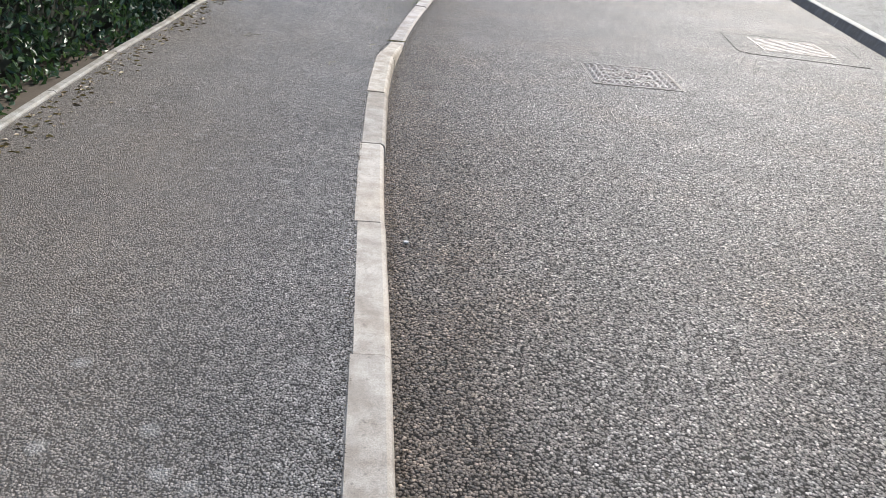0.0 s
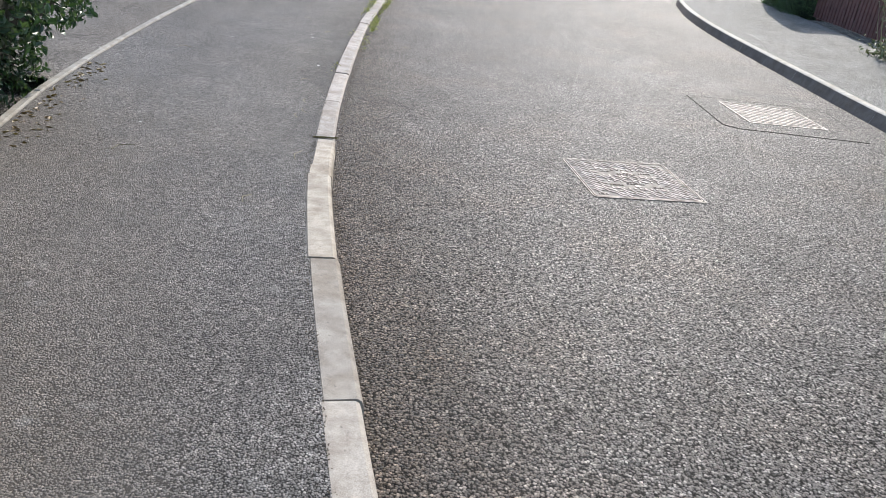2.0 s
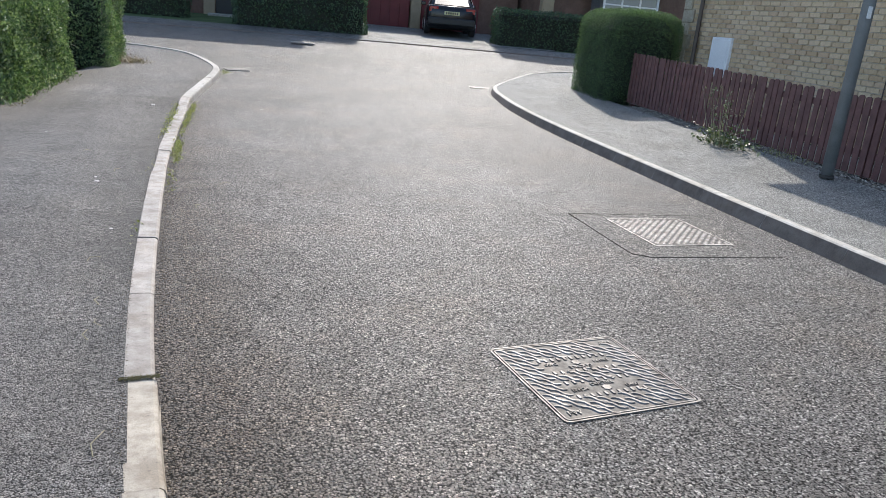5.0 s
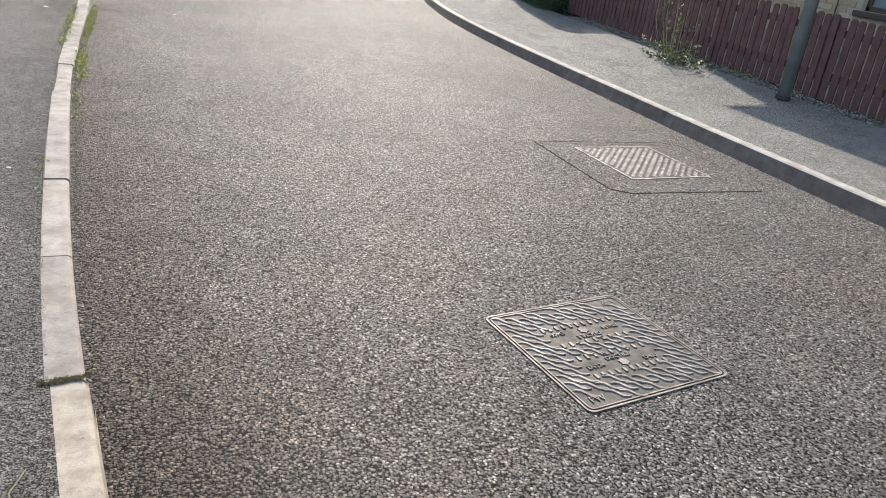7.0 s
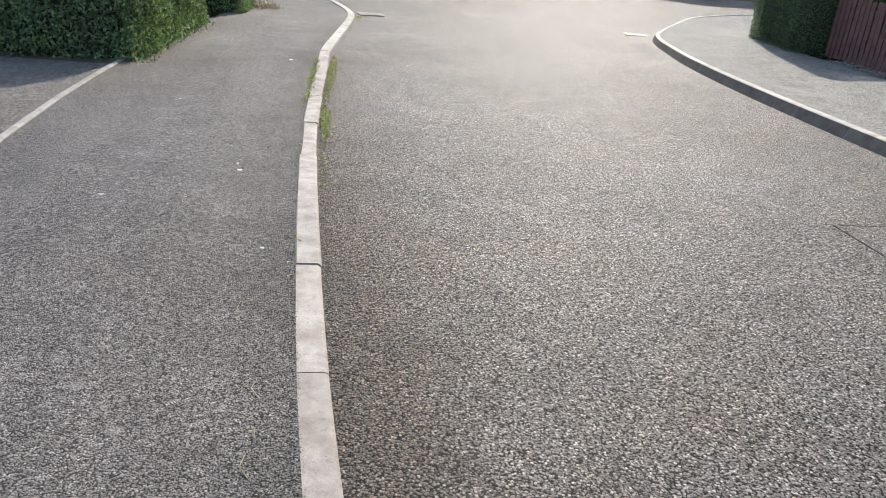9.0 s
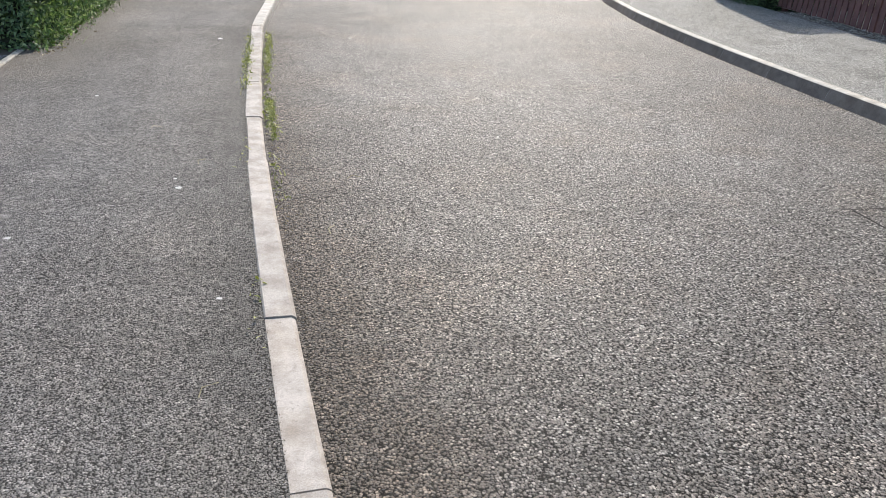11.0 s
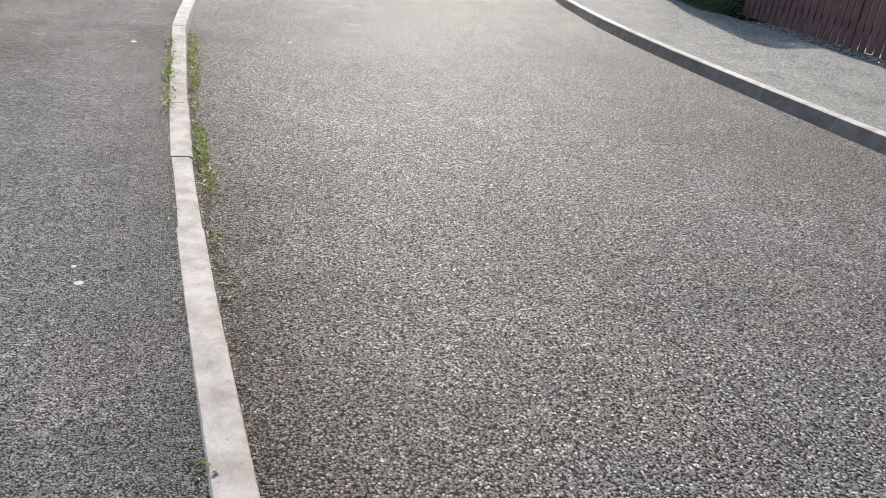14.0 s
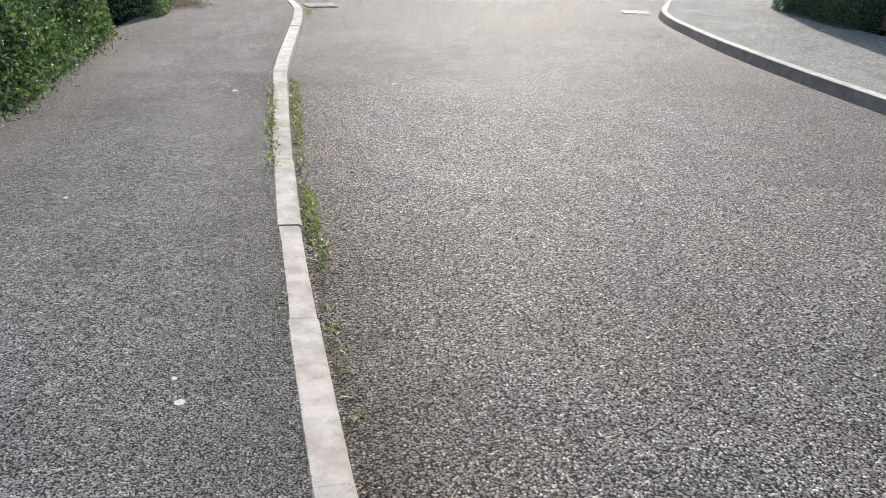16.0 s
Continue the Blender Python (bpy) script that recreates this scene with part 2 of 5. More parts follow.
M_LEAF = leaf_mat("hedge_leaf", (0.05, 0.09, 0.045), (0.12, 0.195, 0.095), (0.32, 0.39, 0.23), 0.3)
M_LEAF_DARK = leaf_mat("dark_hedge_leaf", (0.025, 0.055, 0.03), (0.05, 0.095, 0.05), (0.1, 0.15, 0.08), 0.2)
M_LEAF_DRY = leaf_mat("dry_leaf", (0.1, 0.065, 0.035), (0.2, 0.14, 0.07), (0.33, 0.26, 0.15), 0.15)
M_HEDGE_R = leaf_mat("dense_hedge_leaf", (0.03, 0.055, 0.03), (0.07, 0.12, 0.06), (0.17, 0.25, 0.13), 0.3)
M_WEED = leaf_mat("weed_leaf", (0.13, 0.155, 0.05), (0.26, 0.27, 0.085), (0.43, 0.4, 0.19), 0.3)
# twigs, and hedge cores whose inner shade is painted as near black
M_TWIG = plain("twigs_and_inner_shade", (0.022, 0.026, 0.015), 0.9, 0, 0.4, 12)
M_STALK = plain("pale_stalk", (0.3, 0.27, 0.17), 0.8, 0, 0.3, 20)
M_GRIT = plain("brown_grit", (0.17, 0.138, 0.1), 0.9, 0.4, 0.4, 60, 300)
M_MOSS = plain("dry_moss", (0.16, 0.135, 0.06), 0.95, 0, 0.4, 60, 300)
M_NETTLE = leaf_mat("grey_green_leaves", (0.05, 0.07, 0.03), (0.12, 0.15, 0.07), (0.34, 0.35, 0.25), 0.15)
M_SOIL = plain("garden_soil", (0.09, 0.07, 0.05), 0.95, 0, 0.35, 3, 80, 0.6)
# lit copy of the lawn: sunshine put into a lighter, yellower green
M_LAWN = plain("lawn_sun_in_colour", (0.2, 0.25, 0.06), 0.95, 0, 0.35, 2.2, 90, 0.6, spec=0.1)
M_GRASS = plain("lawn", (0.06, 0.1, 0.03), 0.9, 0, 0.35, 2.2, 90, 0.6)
M_FENCE = plain("red_brown_stain", (0.14, 0.066, 0.06), 0.66, 0, 0.3, 7, 60, 0.4)
M_STEEL = plain("grey_painted_steel", (0.2, 0.215, 0.225), 0.5, 0.2, 0.15, 5, 120, 0.1)
M_WHITE = plain("white_plastic", (0.78, 0.8, 0.82), 0.4, 0, 0.04, 4, 60, 0.03)
M_PIPE = plain("brown_plastic_pipe", (0.08, 0.06, 0.05), 0.45, 0, 0.12, 4, 60, 0.05)
M_RED = plain("dark_red_paint", (0.16, 0.025, 0.025), 0.5, 0, 0.15, 3, 60, 0.06)
M_TILE = plain("dark_roof_tiles", (0.075, 0.06, 0.052), 0.85, 0, 0.3, 4, 30, 0.5)
M_CAR = plain("black_car_paint", (0.012, 0.012, 0.015), 0.22, 0.2, 0.1, 2, 40, 0.0)
M_TYRE = plain("tyre_rubber", (0.02, 0.02, 0.02), 0.85, 0, 0.2, 8)
M_CHROME = plain("wheel_alloy", (0.5, 0.5, 0.52), 0.3, 0.9, 0.08, 8, 80, 0.0)
M_LAMP_RED = plain("red_lamp_lens", (0.3, 0.012, 0.012), 0.2, 0, 0.1, 8, 80, 0.0)
M_PLATE = plain("pale_plate", (0.62, 0.56, 0.3), 0.5, 0, 0.06, 8, 80, 0.0)
M_BLACK = plain("black_plastic", (0.015, 0.015, 0.015), 0.5, 0, 0.2, 8)
M_DROPPING = plain("white_spot", (0.52, 0.51, 0.49), 0.9, 0, 0.15, 60, 300, 0.2)
M_TAN = plain("tan_render", (0.34, 0.26, 0.17), 0.85, 0, 0.12, 3, 60, 0.3)
M_MORTAR = plain("mortar", (0.44, 0.38, 0.3), 0.95, 0, 0.15, 5, 200, 0.4)
M_FAR_BRICK = plain("brown_brick_far", (0.17, 0.1, 0.075), 0.9, 0, 0.2, 3, 14, 0.4)
M_INSIDE = plain("dim_room", (0.12, 0.12, 0.13), 0.9, 0, 0.3, 2, 20, 0.0)


def glass(name, tint=(0.5, 0.55, 0.6)):
    m, nt, b = nodes_of(name, 0.06)
    b.inputs["Base Color"].default_value = (*tint, 1)
    b.inputs["Transmission Weight"].default_value = 0.55
    b.inputs["IOR"].default_value = 1.45
    return m


M_GLASS = glass("window_glass")
M_CARGLASS = plain("car_window_glass", (0.03, 0.035, 0.04), 0.08, 0.0, 0.05, 3, 40, 0.0, 1.0)


def brick_mat():
    m, nt, b = nodes_of("buff_brick", 0.9)
    info = nt.nodes.new("ShaderNodeObjectInfo")
    g = nt.nodes.new("ShaderNodeNewGeometry")
    r = calc(nt, "FRACT", calc(nt, "ADD", info.outputs["Random"], g.outputs["Random Per Island"]))
    col = ramp(nt, r, [(0.0, (0.46, 0.33, 0.2)), (0.4, (0.58, 0.44, 0.28)), (0.75, (0.62, 0.49, 0.33)), (1.0, (0.5, 0.35, 0.23))])
    v = place(nt)
    col = mix(nt, "MULTIPLY", 0.7, col, ramp(nt, noise_tex(nt, v, 30, 5, 0.7), [(0.3, (0.7,)), (0.7, (1.15,))]))
    nt.links.new(col, b.inputs["Base Color"])
    bump(nt, b, noise_tex(nt, v, 180, 4), 0.5, 0.003)
    return m


M_BRICK = brick_mat()


# ---- mesh helpers ----
def finish(ob, mat, parent=None, label=""):
    if mat:
        ob.data.materials.append(mat)
    if parent:
        ob.parent = parent
    if label:
        ob["label"] = label
    return ob


def part(name, bm, mat, parent=None, label="", smooth=False):
    """Links a bmesh as one mesh object under a thing or a part."""
    bmesh.ops.recalc_face_normals(bm, faces=bm.faces)
    me = bpy.data.meshes.new(name)
    bm.to_mesh(me)
    bm.free()
    if smooth:
        me.polygons.foreach_set("use_smooth", [True] * len(me.polygons))
    return finish(new(name, me), mat, parent, label)


def raw(name, verts, faces, mat, parent=None, label="", smooth=False):
    me = bpy.data.meshes.new(name)
    me.from_pydata(verts, [], faces)
    me.update()
    if smooth:
        me.polygons.foreach_set("use_smooth", [True] * len(me.polygons))
    return finish(new(name, me), mat, parent, label)


def box(bm, lo, hi, bevel=0.0):
    """A box from corner to corner, with its edges eased."""
    c = [(a + b) / 2 for a, b in zip(lo, hi)]
    s = [b - a for a, b in zip(lo, hi)]
    r = bmesh.ops.create_cube(bm, size=1, matrix=Matrix.LocRotScale(c, None, s))
    if bevel:
        es = list({e for v in r["verts"] for e in v.link_edges})
        bmesh.ops.bevel(bm, geom=es, offset=bevel, segments=1, affect="EDGES")
    return bm


def boxed(lo, hi, bevel=0.0):
    return box(bmesh.new(), lo, hi, bevel)


def tube(bm, pts, radii, n=10):
    """A round bar through points, with its own radius at each."""
    rings = []
    for i, p in enumerate(pts):
        p = Vector(p)
        d = (Vector(pts[min(i + 1, len(pts) - 1)]) - Vector(pts[max(i - 1, 0)])).normalized()
        u = d.orthogonal().normalized()
        w = d.cross(u)
        rings.append([bm.verts.new(p + radii[i] * (math.cos(a) * u + math.sin(a) * w)) for a in (2 * math.pi * k / n for k in range(n))])
    for a, b in zip(rings, rings[1:]):
        for k in range(n):
            bm.faces.new((a[k], a[(k + 1) % n], b[(k + 1) % n], b[k]))
    bm.faces.new(rings[0][::-1])
    bm.faces.new(rings[-1])
    return bm


def loft(bm, sections, caps=True):
    rows = [[bm.verts.new(p) for p in s] for s in sections]
    n = len(rows[0])
    for a, b in zip(rows, rows[1:]):
        for k in range(n):
            bm.faces.new((a[k], a[(k + 1) % n], b[(k + 1) % n], b[k]))
    if caps:
        bm.faces.new(rows[0][::-1])
        bm.faces.new(rows[-1])
    return bm


def empty(name, at=(0, 0, 0)):
    ob = new(name)
    ob.location = at
    ob.empty_display_size = 0.1
    bpy.context.view_layer.update()
    return ob


def ease(t):
    t = max(0.0, min(1.0, t))
    return t * t * (3 - 2 * t)


def rise(x, y):
    """Height of the road: level along the street, climbing past the junction; the fence side climbs a little sooner."""
    bank = 0.02 * max(0.0, min(7.0, y - 9.5)) * ease((x - 4.0) / 2.0) * (1 - ease((y - 18) / 5))
    return bank + 0.62 * ease((y - 19.5) / 8.5) + 0.2 * ease((y - 27) / 8)


def smooth_line(pts, step):
    """Catmull-Rom line through plan points, resampled at even steps."""
    p = [Vector(q) for q in pts]
    p = [2 * p[0] - p[1]] + p + [2 * p[-1] - p[-2]]
    out = []
    for i in range(1, len(p) - 2):
        a, b, c, d = p[i - 1:i + 3]
        for k in range(12):
            t = k / 12
            out.append(0.5 * (2 * b + (c - a) * t + (2 * a - 5 * b + 4 * c - d) * t * t + (3 * b - a - 3 * c + d) * t ** 3))
    out.append(p[-2])
    res, run = [out[0]], 0.0
    for a, b in zip(out, out[1:]):
        length = (b - a).length
        while run + length >= step:
            f = (step - run) / length
            a = a.lerp(b, f)
            length = (b - a).length
            run = 0.0
            res.append(a)
        run += length
    return res


def sheet(name, rows, mat, parent=None):
    """A surface through rows of points."""
    n = len(rows[0])
    verts = [tuple(p) for r in rows for p in r]
    faces = [(i * n + k, i * n + k + 1, (i + 1) * n + k + 1, (i + 1) * n + k) for i in range(len(rows) - 1) for k in range(n - 1)]
    return raw(name, verts, faces, mat, parent, smooth=True)


def span(a, b, n):
    return [a + (b - a) * i / n for i in range(n + 1)]


rng = np.random.default_rng(7)


def leaves(name, pos, nor, size, mat, parent, spread=0.8, slim=0.55):
    """Many small folded leaves at given places, facing roughly along nor."""
    n = len(pos)
    nor = nor + rng.normal(0, spread, (n, 3))
    nor /= np.linalg.norm(nor, axis=1, keepdims=True) + 1e-9
    ax = np.cross(nor, rng.normal(0, 1, (n, 3)))
    ax /= np.linalg.norm(ax, axis=1, keepdims=True) + 1e-9
    side = np.cross(nor, ax)
    s = (size * rng.uniform(0.6, 1.3, n))[:, None]
    fold = nor * s * 0.12
    v = np.empty((n, 6, 3))
    v[:, 0] = pos - ax * s * 0.5
    v[:, 1] = pos - ax * s * 0.12 + side * s * slim * 0.5 + fold
    v[:, 2] = pos + ax * s * 0.22 + side * s * slim * 0.36 + fold * 0.7
    v[:, 3] = pos + ax * s * 0.55 - fold * 0.8
    v[:, 4] = pos + ax * s * 0.22 - side * s * slim * 0.36 + fold * 0.7
    v[:, 5] = pos - ax * s * 0.12 - side * s * slim * 0.5 + fold
    idx = np.arange(n)[:, None] * 6
    f = np.concatenate([idx + np.array([0, 1, 2, 3]), idx + np.array([0, 3, 4, 5])], 1).reshape(-1, 4)
    ob = raw(name, v.reshape(-1, 3).tolist(), f.tolist(), mat, parent)
    ob["kind"] = "stuff"
    return ob


# ---- ground, road, pavements ----
def structure(ob, label, category):
    return tagged(ob, label, category, kind="structure")


gx = sorted(set(span(-300, -40, 8) + span(-40, 44, 28) + span(44, 300, 8)))
gy = sorted(set(span(-200, -10, 6) + span(-10, 40, 40) + span(40, 400, 9)))
structure(sheet("ground", [[(x, y, rise(x, y) - 0.12) for x in gx] for y in gy], M_SOIL), "bare brown earth under and beyond the street", "ground")
LEFT_LINE = [(0.62, -0.6), (0.4, 0.3), (0.168, 1.17), (-0.055, 2.04), (-0.275, 2.88), (-0.49, 3.75), (-0.69, 4.64), (-0.866, 5.59), (-0.968, 6.41), (-1.06, 7.32), (-1.128, 8.238), (-1.186, 9.155),
             (-1.233, 10.076), (-1.266, 10.99), (-1.28, 12.03), (-1.28, 12.95), (-1.278, 13.4), (-1.27, 14.32)]
LEFT_TURN = [(-1.27, 14.32), (-1.205, 15.35), (-1.115, 16.5), (-1.03, 17.6), (-0.985, 18.5), (-1.0, 19.2), (-1.09, 19.9), (-1.28, 20.6), (-1.55, 21.2), (-1.95, 21.7), (-2.7, 22.0), (-4.2, 22.25), (-8, 22.5), (-16, 22.7), (-38, 23.1)]
RIGHT_LINE = [(3.59, -5.0), (3.59, 0.0), (3.58, 4.0), (3.57, 7.2), (3.57, 8.5), (3.58, 9.6), (3.6, 10.8), (3.62, 12.0), (3.66, 13.3), (3.75, 14.7), (3.915, 16.2), (4.095, 17.2), (4.245, 18.0), (4.435, 18.6), (4.8, 19.25), (5.3, 20.05), (5.82, 20.85), (6.27, 21.5), (6.92, 22.1), (8.17, 22.7), (10.47, 23.1), (15.97, 23.4), (41.97, 23.8)]
FAR_LINE = [(-38, 25.2), (-14, 25.5), (-4, 25.75), (0, 25.9), (4, 25.95), (8, 25.75), (14, 25.4), (42, 24.8)]


def gap_to(line, x, y):
    """Distance in plan from a point to a line of points."""
    best = 9.0
    for (ax, ay), (bx, by) in zip(line, line[1:]):
        dx, dy = bx - ax, by - ay
        t = max(0.0, min(1.0, ((x - ax) * dx + (y - ay) * dy) / (dx * dx + dy * dy)))
        best = min(best, math.hypot(x - ax - t * dx, y - ay - t * dy))
    return best


def set_grime(ob, amount, name="grime"):
    at = ob.data.attributes.new(name, "FLOAT", "POINT")
    at.data.foreach_set("value", [amount(v.co.x, v.co.y) for v in ob.data.vertices])
    return ob


road_x = span(-40, -2, 38) + span(-2, 1.6, 30)[1:] + span(1.6, 3.8, 6)[1:] + span(3.8, 44, 40)[1:]
road_y = span(-8, 0, 16) + span(0, 19, 95)[1:] + span(19, 27, 16)[1:]
road = structure(sheet("road", [[(x, y, rise(x, y)) for x in road_x] for y in road_y], M_ROAD), "grey road of worn stone chippings, sunlit", "road")
set_grime(road, lambda x, y: 0.95 * math.exp(-(gap_to(LEFT_LINE, x, y) / 0.34) ** 1.5) + 0.6 * math.exp(-(gap_to(LEFT_LINE, x, y) / 1.1) ** 2) * (1 - 0.8 * ease((y - 7) / 5)) if -2.2 < x < 3.5 and y < 19 else 0.0)


def left_height(y):
    """Upstand of the kerb: full, dropped at the driveway, full again."""
    return 0.09 - 0.068 * ease((y - 5.58) / 0.84) + 0.078 * ease((y - 13.4) / 0.9)


def stone_section(p, side, h, back=0.127, foot=0.12, lean=0.004):
    """Cross-section of a kerb stone at plan point p; side points away from the road."""
    z = rise(p.x, p.y)
    prof = [(0.0, -foot), (0.0, 0.0), (lean, h - 0.03), (lean + 0.006, h - 0.012), (lean + 0.02, h - 0.002), (back - 0.006, h), (back, h - 0.006), (back, -foot)]
    return [(p.x + side.x * a, p.y + side.y * a, z + b) for a, b in prof]


def bend(pts, i, t):
    """A point between plan points i and i + 1 on the smooth line through all of them."""
    b, c = pts[i], pts[i + 1]
    a = pts[i - 1] if i else 2 * b - c
    d = pts[i + 2] if i + 2 < len(pts) else 2 * c - b
    return 0.5 * (2 * b + (c - a) * t + (2 * a - 5 * b + 4 * c - d) * t * t + (3 * b - a - 3 * c + d) * t ** 3)


def kerb(name, plan, height, mats, label, flip, ends=0.003, face=None, uneven=1.0, lean=0.004):
    """A run of separate kerb stones on a dark bed; plan holds the joints."""
    top = structure(empty(name), label, "kerb")
    pts = [Vector(p) for p in plan]
    sides = []
    for i in range(len(pts)):
        d = (pts[min(i + 1, len(pts) - 1)] - pts[max(i - 1, 0)]).normalized()
        sides.append(Vector((-d.y, d.x)) * flip)
    bed = bmesh.new()
    rows = []
    for p, s in zip(pts, sides):
        z, h = rise(p.x, p.y), height(p.y) - 0.035
        rows.append([(p.x + s.x * a, p.y + s.y * a, z + b) for a, b in ((0.014, -0.1), (0.014 + lean, h - 0.02), (0.032 + lean, h), (0.106, h), (0.106, -0.1))])
    part("bed", loft(bed, rows), M_BED, top, "dark mortar in the joints")
    r = random.Random(len(plan) + 3)
    for i in range(len(pts) - 1):
        a, b = pts[i], pts[i + 1]
        g = ends * r.uniform(0.7, 1.6) / (b - a).length
        lift, shift = uneven * r.uniform(-0.004, 0.004), uneven * r.uniform(-0.005, 0.005)
        sec = []
        for f in (g, 0.17, 0.33, 0.5, 0.67, 0.83, 1 - g):
            p = bend(pts, i, f)
            s = sides[i].lerp(sides[i + 1], f).normalized()
            sec.append(stone_section(p + s * shift, s, height(p.y) + lift, lean=lean))
        stone = part("kerb_stone", loft(bmesh.new(), sec), mats[min(i, len(mats) - 1)], top)
        # the road-facing side gets the darker concrete with its shade painted in
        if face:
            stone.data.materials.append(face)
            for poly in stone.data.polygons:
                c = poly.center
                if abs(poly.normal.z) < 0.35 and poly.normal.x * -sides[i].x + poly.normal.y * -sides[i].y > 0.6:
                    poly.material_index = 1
    return top


kerb("kerb_left", LEFT_LINE, left_height, [M_KERB] * 6 + [M_KERB_CREAM] * 2 + [M_KERB_PINK], "pale concrete kerb, dropped along the driveway", 1)
kerb("kerb_left_corner", smooth_line(LEFT_TURN, 0.915)[:24], lambda y: 0.1, [M_KERB_PALE], "pale concrete kerb rounding the junction corner", 1)
kerb("kerb_right", smooth_line(RIGHT_LINE, 0.915)[:46], lambda y: 0.125, [M_KERB_R], "weathered concrete kerb, face darkened for shade and grime, top pale", -1, 0.0012, M_FACE, 0.25, 0.034)
# the far kerb lies in shadow, so it takes the shade-darkened concrete too
kerb("kerb_far", smooth_line(FAR_LINE, 0.915)[14:62], lambda y: 0.03, [M_FACE], "low dropped kerb across the junction", 1)

EDGE_LINE = [(-1.1, -0.6), (-1.36, 0.3), (-1.6, 1.17), (-1.85, 2.04), (-2.05, 2.88), (-2.24, 3.75), (-2.43, 4.64), (-2.6, 5.59), (-2.77, 6.41), (-2.9, 7.32), (-3.0, 8.238), (-3.09, 9.155), (-3.16, 10.076), (-3.22, 10.99), (-3.25, 12.03), (-3.26, 12.95), (-3.25, 13.4), (-3.22, 14.32)]


def between(front, back, height, n, lift=0.0, inset=0.112, drop=0.004):
    """Rows of a pavement from behind a kerb line to a back line."""
    rows = []
    for i, (a, b) in enumerate(zip(front, back)):
        a, b = Vector(a), Vector(b)
        d = (Vector(front[min(i + 1, len(front) - 1)]) - Vector(front[max(i - 1, 0)])).normalized()
        side = Vector((-d.y, d.x))
        if side.dot(b - a) < 0:
            side = -side
        a = a + side * inset
        row = []
        for k in range(n + 1):
            p = a.lerp(b, k / n)
            row.append((p.x, p.y, rise(p.x, p.y) + height(a.y) * (1 - ease(k / n * 2.2)) + 0.075 * ease(k / n * 2.2) + lift * k / n - drop))
        rows.append(row)
    return rows


def fine(line, k=4):
    out = []
    for a, b in zip(line, line[1:]):
        out += [tuple(Vector(a).lerp(Vector(b), j / k)) for j in range(k)]
    return out + [line[-1]]


pave = structure(sheet("pavement_left", between(fine(LEFT_LINE), fine(EDGE_LINE), left_height, 24, 0.03), M_PAVE),
          "grey-brown tarmac pavement with pale spots beside a hedge", "pavement")
set_grime(pave, lambda x, y: 0.9 * math.exp(-(gap_to(LEFT_LINE, x, y) / 0.42) ** 2) * (0.15 + 0.85 * ease((y - 5) / 3)) + 0.2 * ease((y - 6) / 4) * ease(gap_to(LEFT_LINE, x, y) / 0.5))
set_grime(pave, lambda x, y: max((1 - ease((y - 3) / 6)) * ease(gap_to(LEFT_LINE, x, y) / 0.9), 0.9 * ease((y - 11) / 1.5) * (1 - ease(gap_to(EDGE_LINE, x, y) / 0.75))), "tan")
turn_back = [(-3.22, 14.32), (-3.2, 15.35), (-3.15, 16.5), (-3.05, 17.6), (-2.95, 18.5), (-2.9, 19.1), (-2.92, 19.5), (-3.1, 19.85), (-3.4, 20.1), (-3.9, 20.25), (-4.6, 20.3), (-6, 20.4), (-9, 20.6), (-16, 20.8), (-38, 21.2)]
corner_pave = structure(sheet("pavement_left_corner", between(fine(LEFT_TURN), fine(turn_back), lambda y: 0.09, 10, 0.03), M_PAVE),
          "grey tarmac pavement turning the junction corner", "pavement")
set_grime(corner_pave, lambda x, y: 0.9 * math.exp(-(gap_to(LEFT_TURN, x, y) / 0.42) ** 2) * (1 - 0.6 * ease((y - 16) / 3)))
set_grime(corner_pave, lambda x, y: 0.9 * (1 - ease(gap_to(turn_back, x, y) / 0.75)), "tan")
right_back = [(5.88, -5.0), (5.88, 0.0), (5.88, 4.0), (5.88, 7.2), (5.87, 8.5), (5.86, 9.6), (5.85, 10.8), (5.84, 12.0), (5.83, 13.3), (5.83, 14.7), (5.87, 16.2), (6.0, 17.2), (6.2, 18.0), (6.45, 18.4), (6.75, 18.8), (7.2, 19.15), (7.7, 19.45), (8.3, 19.7), (9.0, 19.9), (10, 20.1), (12, 20.3), (17, 20.6), (42, 21.0)]
structure(sheet("pavement_right", between(fine(RIGHT_LINE), fine(right_back), lambda y: 0.125, 10, 0.05), M_SIDE),
          "pale grey sunlit tarmac pavement along a fence", "pavement")
far_back = [(x, y + 1.0) for x, y in FAR_LINE]
structure(sheet("pavement_far", between(fine(FAR_LINE), fine(far_back), lambda y: 0.03, 3), M_PAVE), "tarmac strip across the junction", "pavement")
structure(sheet("driveway_far", [[(x, y, rise(x, y) + 0.075) for x in span(3.2, 9.4, 6)] for y in span(26.8, 34, 8)], M_SIDE), "pale concrete driveway in front of garages", "driveway")

# edging stones along the back of the left pavement
edging = structure(empty("edging"), "narrow pale concrete edging behind the pavement", "edging")
ed = [Vector(p) for p in EDGE_LINE]
for a, b in zip(ed, ed[1:]):
    d = (b - a).normalized()
    s = Vector((-d.y, d.x))
    sec = []
    for f in (0.004, 0.996):
        p = a.lerp(b, f)
        sec.append([(p.x + s.x * u, p.y + s.y * u, z) for u, z in ((-0.005, -0.05), (-0.005, 0.108), (0.005, 0.116), (0.04, 0.116), (0.048, 0.108), (0.048, -0.05))])
    part("edging_stone", loft(bmesh.new(), sec), M_EDGE, edging)

